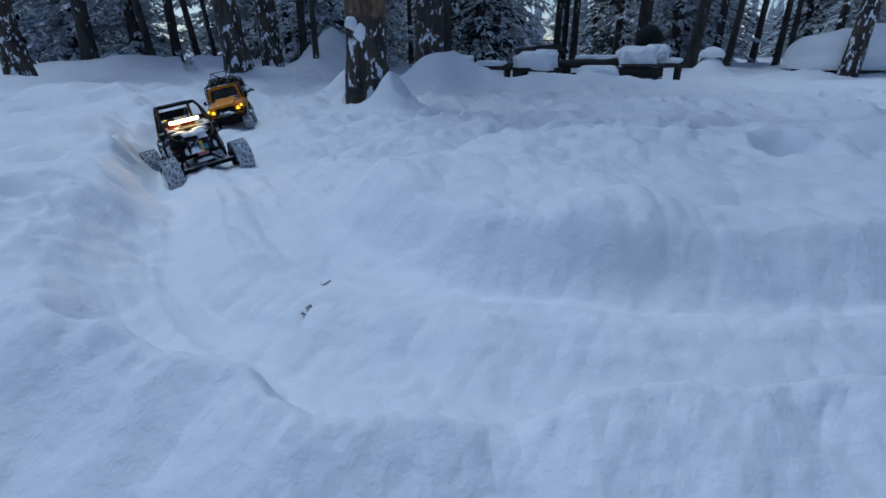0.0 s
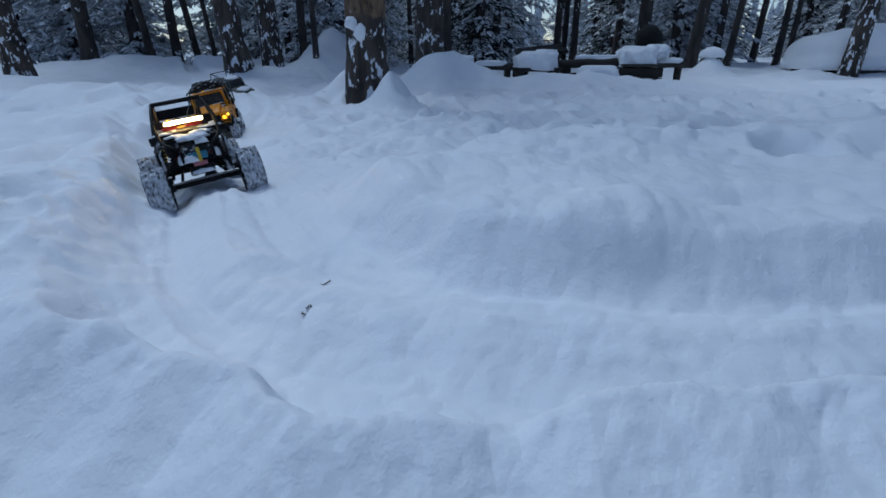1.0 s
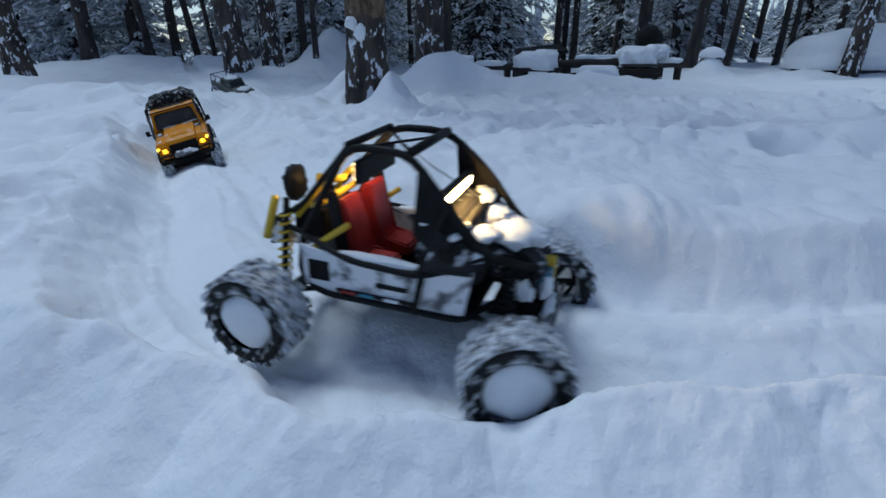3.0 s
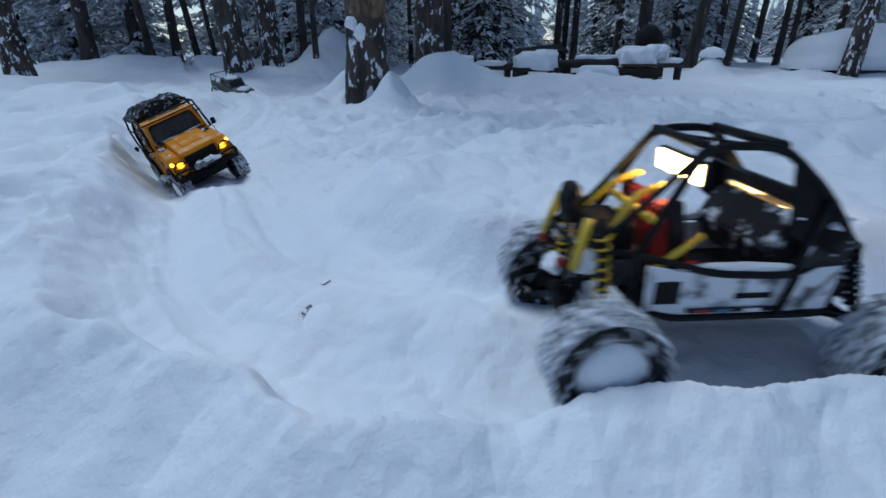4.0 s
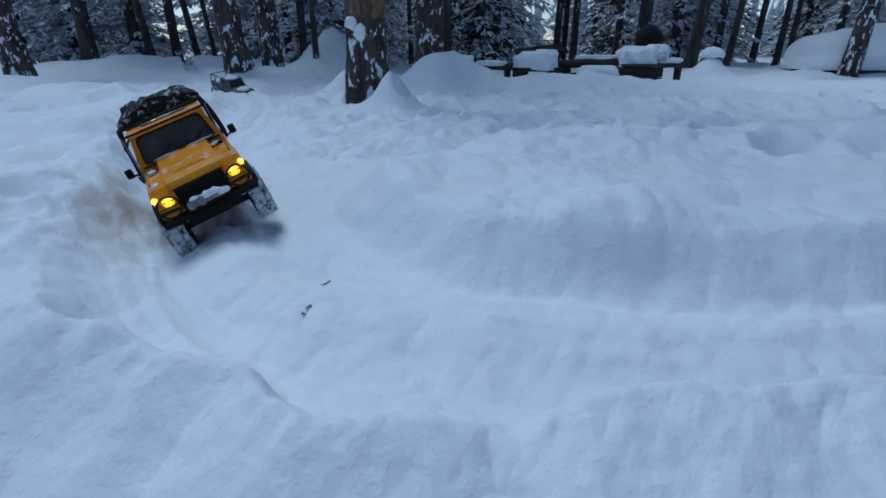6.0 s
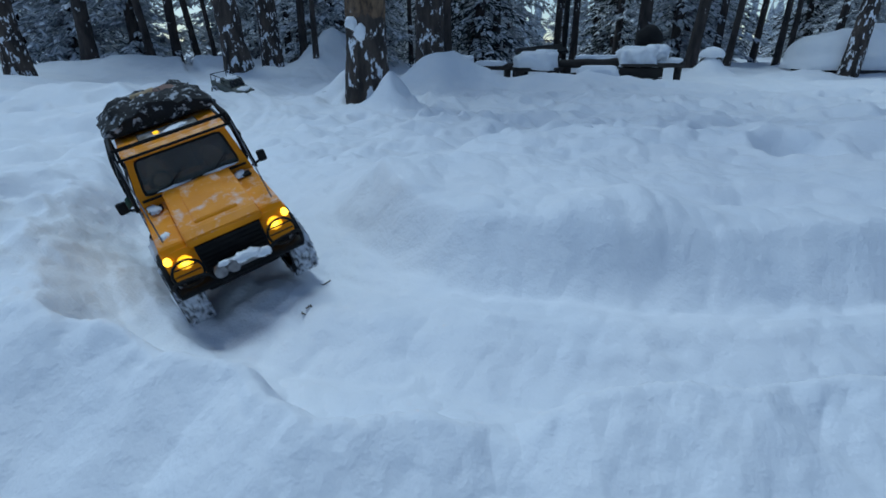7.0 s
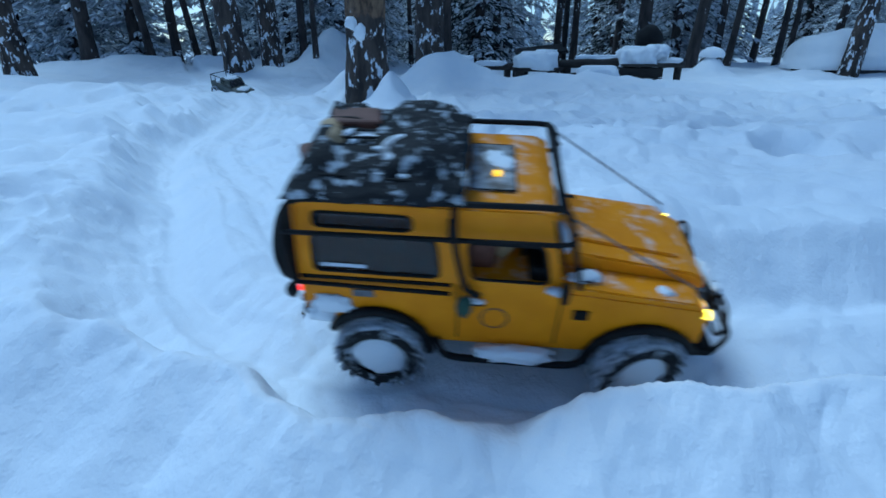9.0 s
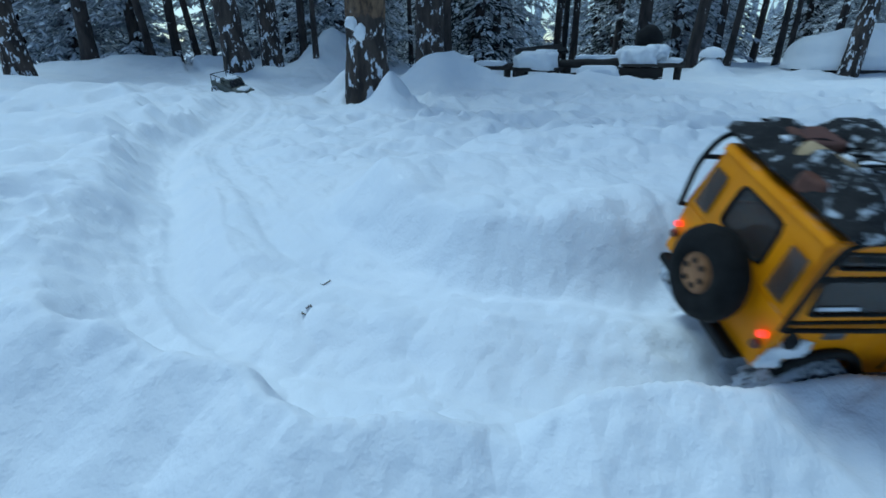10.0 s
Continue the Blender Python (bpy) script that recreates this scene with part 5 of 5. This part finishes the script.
# ---- what moves ----
JEEP_WAY = [(0.0, -1.165, 2.94, -0.05, -74, -1, 12.5), (1.0, -1.132, 2.66, -0.055, -73, 1, 12), (2.5, -1.063, 2.21, -0.06, -71, 3.5, 11.5), (3.2, -0.94, 1.93, -0.045, -62, 1, 15), (4.0, -0.780, 1.634, -0.024, -52, -3, 20),
            (4.5, -0.678, 1.492, -0.009, -49.5, -10, 22), (5.0, -0.615, 1.389, 0.006, -52.5, -11, 22), (5.5, -0.566, 1.253, 0.024, -61, -6, 22.5), (6.25, -0.475, 1.05, 0.035, -61, 1, 19), (7.0, -0.387, 0.859, 0.041, -56.3, 5, 15.3), (7.5, -0.314, 0.756, 0.041, -45, 4, 17),
            (8.0, -0.196, 0.659, 0.034, -36, 1, 12.5), (8.5, -0.1, 0.617, 0.045, -17.4, -1, 19), (9.0, 0.063, 0.575, 0.055, -4.3, 2.2, 16.8), (9.5, 0.300, 0.552, 0.053, 0, 3, 16), (10.0, 0.462, 0.552, 0.042, 10, 5, 20)]
BUGGY_WAY = [(0.0, -0.895, 1.842, -0.046, -51, -5, 9.5), (1.0, -0.699, 1.452, 0.004, -59, -6, 8), (1.5, -0.609, 1.225, 0.022, -64, -1.4, 8), (2.0, -0.468, 0.945, 0.034, -57, 6, 5.5),
             (2.5, -0.252, 0.748, 0.016, -43.4, 5.5, 2), (2.7, -0.161, 0.662, 0.030, -32, 4.5, 3), (3.2, 0.010, 0.590, 0.052, -13, 1, 1), (3.8, 0.197, 0.552, 0.058, 3, 0.6, 0), (4.2, 0.404, 0.552, 0.056, 5, 0, 1),
             (4.6, 0.648, 0.558, 0.056, 8, 0, 3), (5.2, 1.03, 0.64, 0.05, 13, 0, 4), (6.5, 1.9, 0.86, 0.035, 16, 0, 2), (8.0, 2.8, 1.17, 0.035, 20, 0, 0), (10.0, 3.1, 1.3, 0.035, 22, 0, 0)]


def along_way(way, t):
    """Distance covered by t, and how sharply the nose turns, for the wheels."""
    run = 0.0
    for (t0, x0, y0, z0, a0, *_), (t1, x1, y1, z1, a1, *_) in zip(way, way[1:]):
        d = math.hypot(x1 - x0, y1 - y0)
        if t <= t1:
            return run + d * (t - t0) / (t1 - t0), (a1 - a0) / max(d, 0.05)
        run += d
    return run, 0.0


def wheel_rows(way, ob, rad, front, gain):
    rows, place = [], ob.location.copy()
    for k in range(0, 101):
        t = k / 10
        d, bend = along_way(way, t)
        steer = max(-30, min(30, bend * gain)) if front else 0.0
        rows.append((t, Matrix.Translation(place) @ Matrix.Rotation(radians(steer), 4, "Z") @ Matrix.Rotation(d / rad, 4, "Y")))
    return rows


def motions():
    walk(jeep, [(t, level(*p)) for t, *p in JEEP_WAY])
    walk(buggy, [(t, level(*p)) for t, *p in BUGGY_WAY])
    for k, ob in enumerate(jeep_wheels):
        walk(ob, wheel_rows(JEEP_WAY, ob, 0.055, k > 1, 0.2))
    for k, ob in enumerate(buggy_wheels):
        walk(ob, wheel_rows(BUGGY_WAY, ob, 0.0605, k > 1, 0.2))


motions()
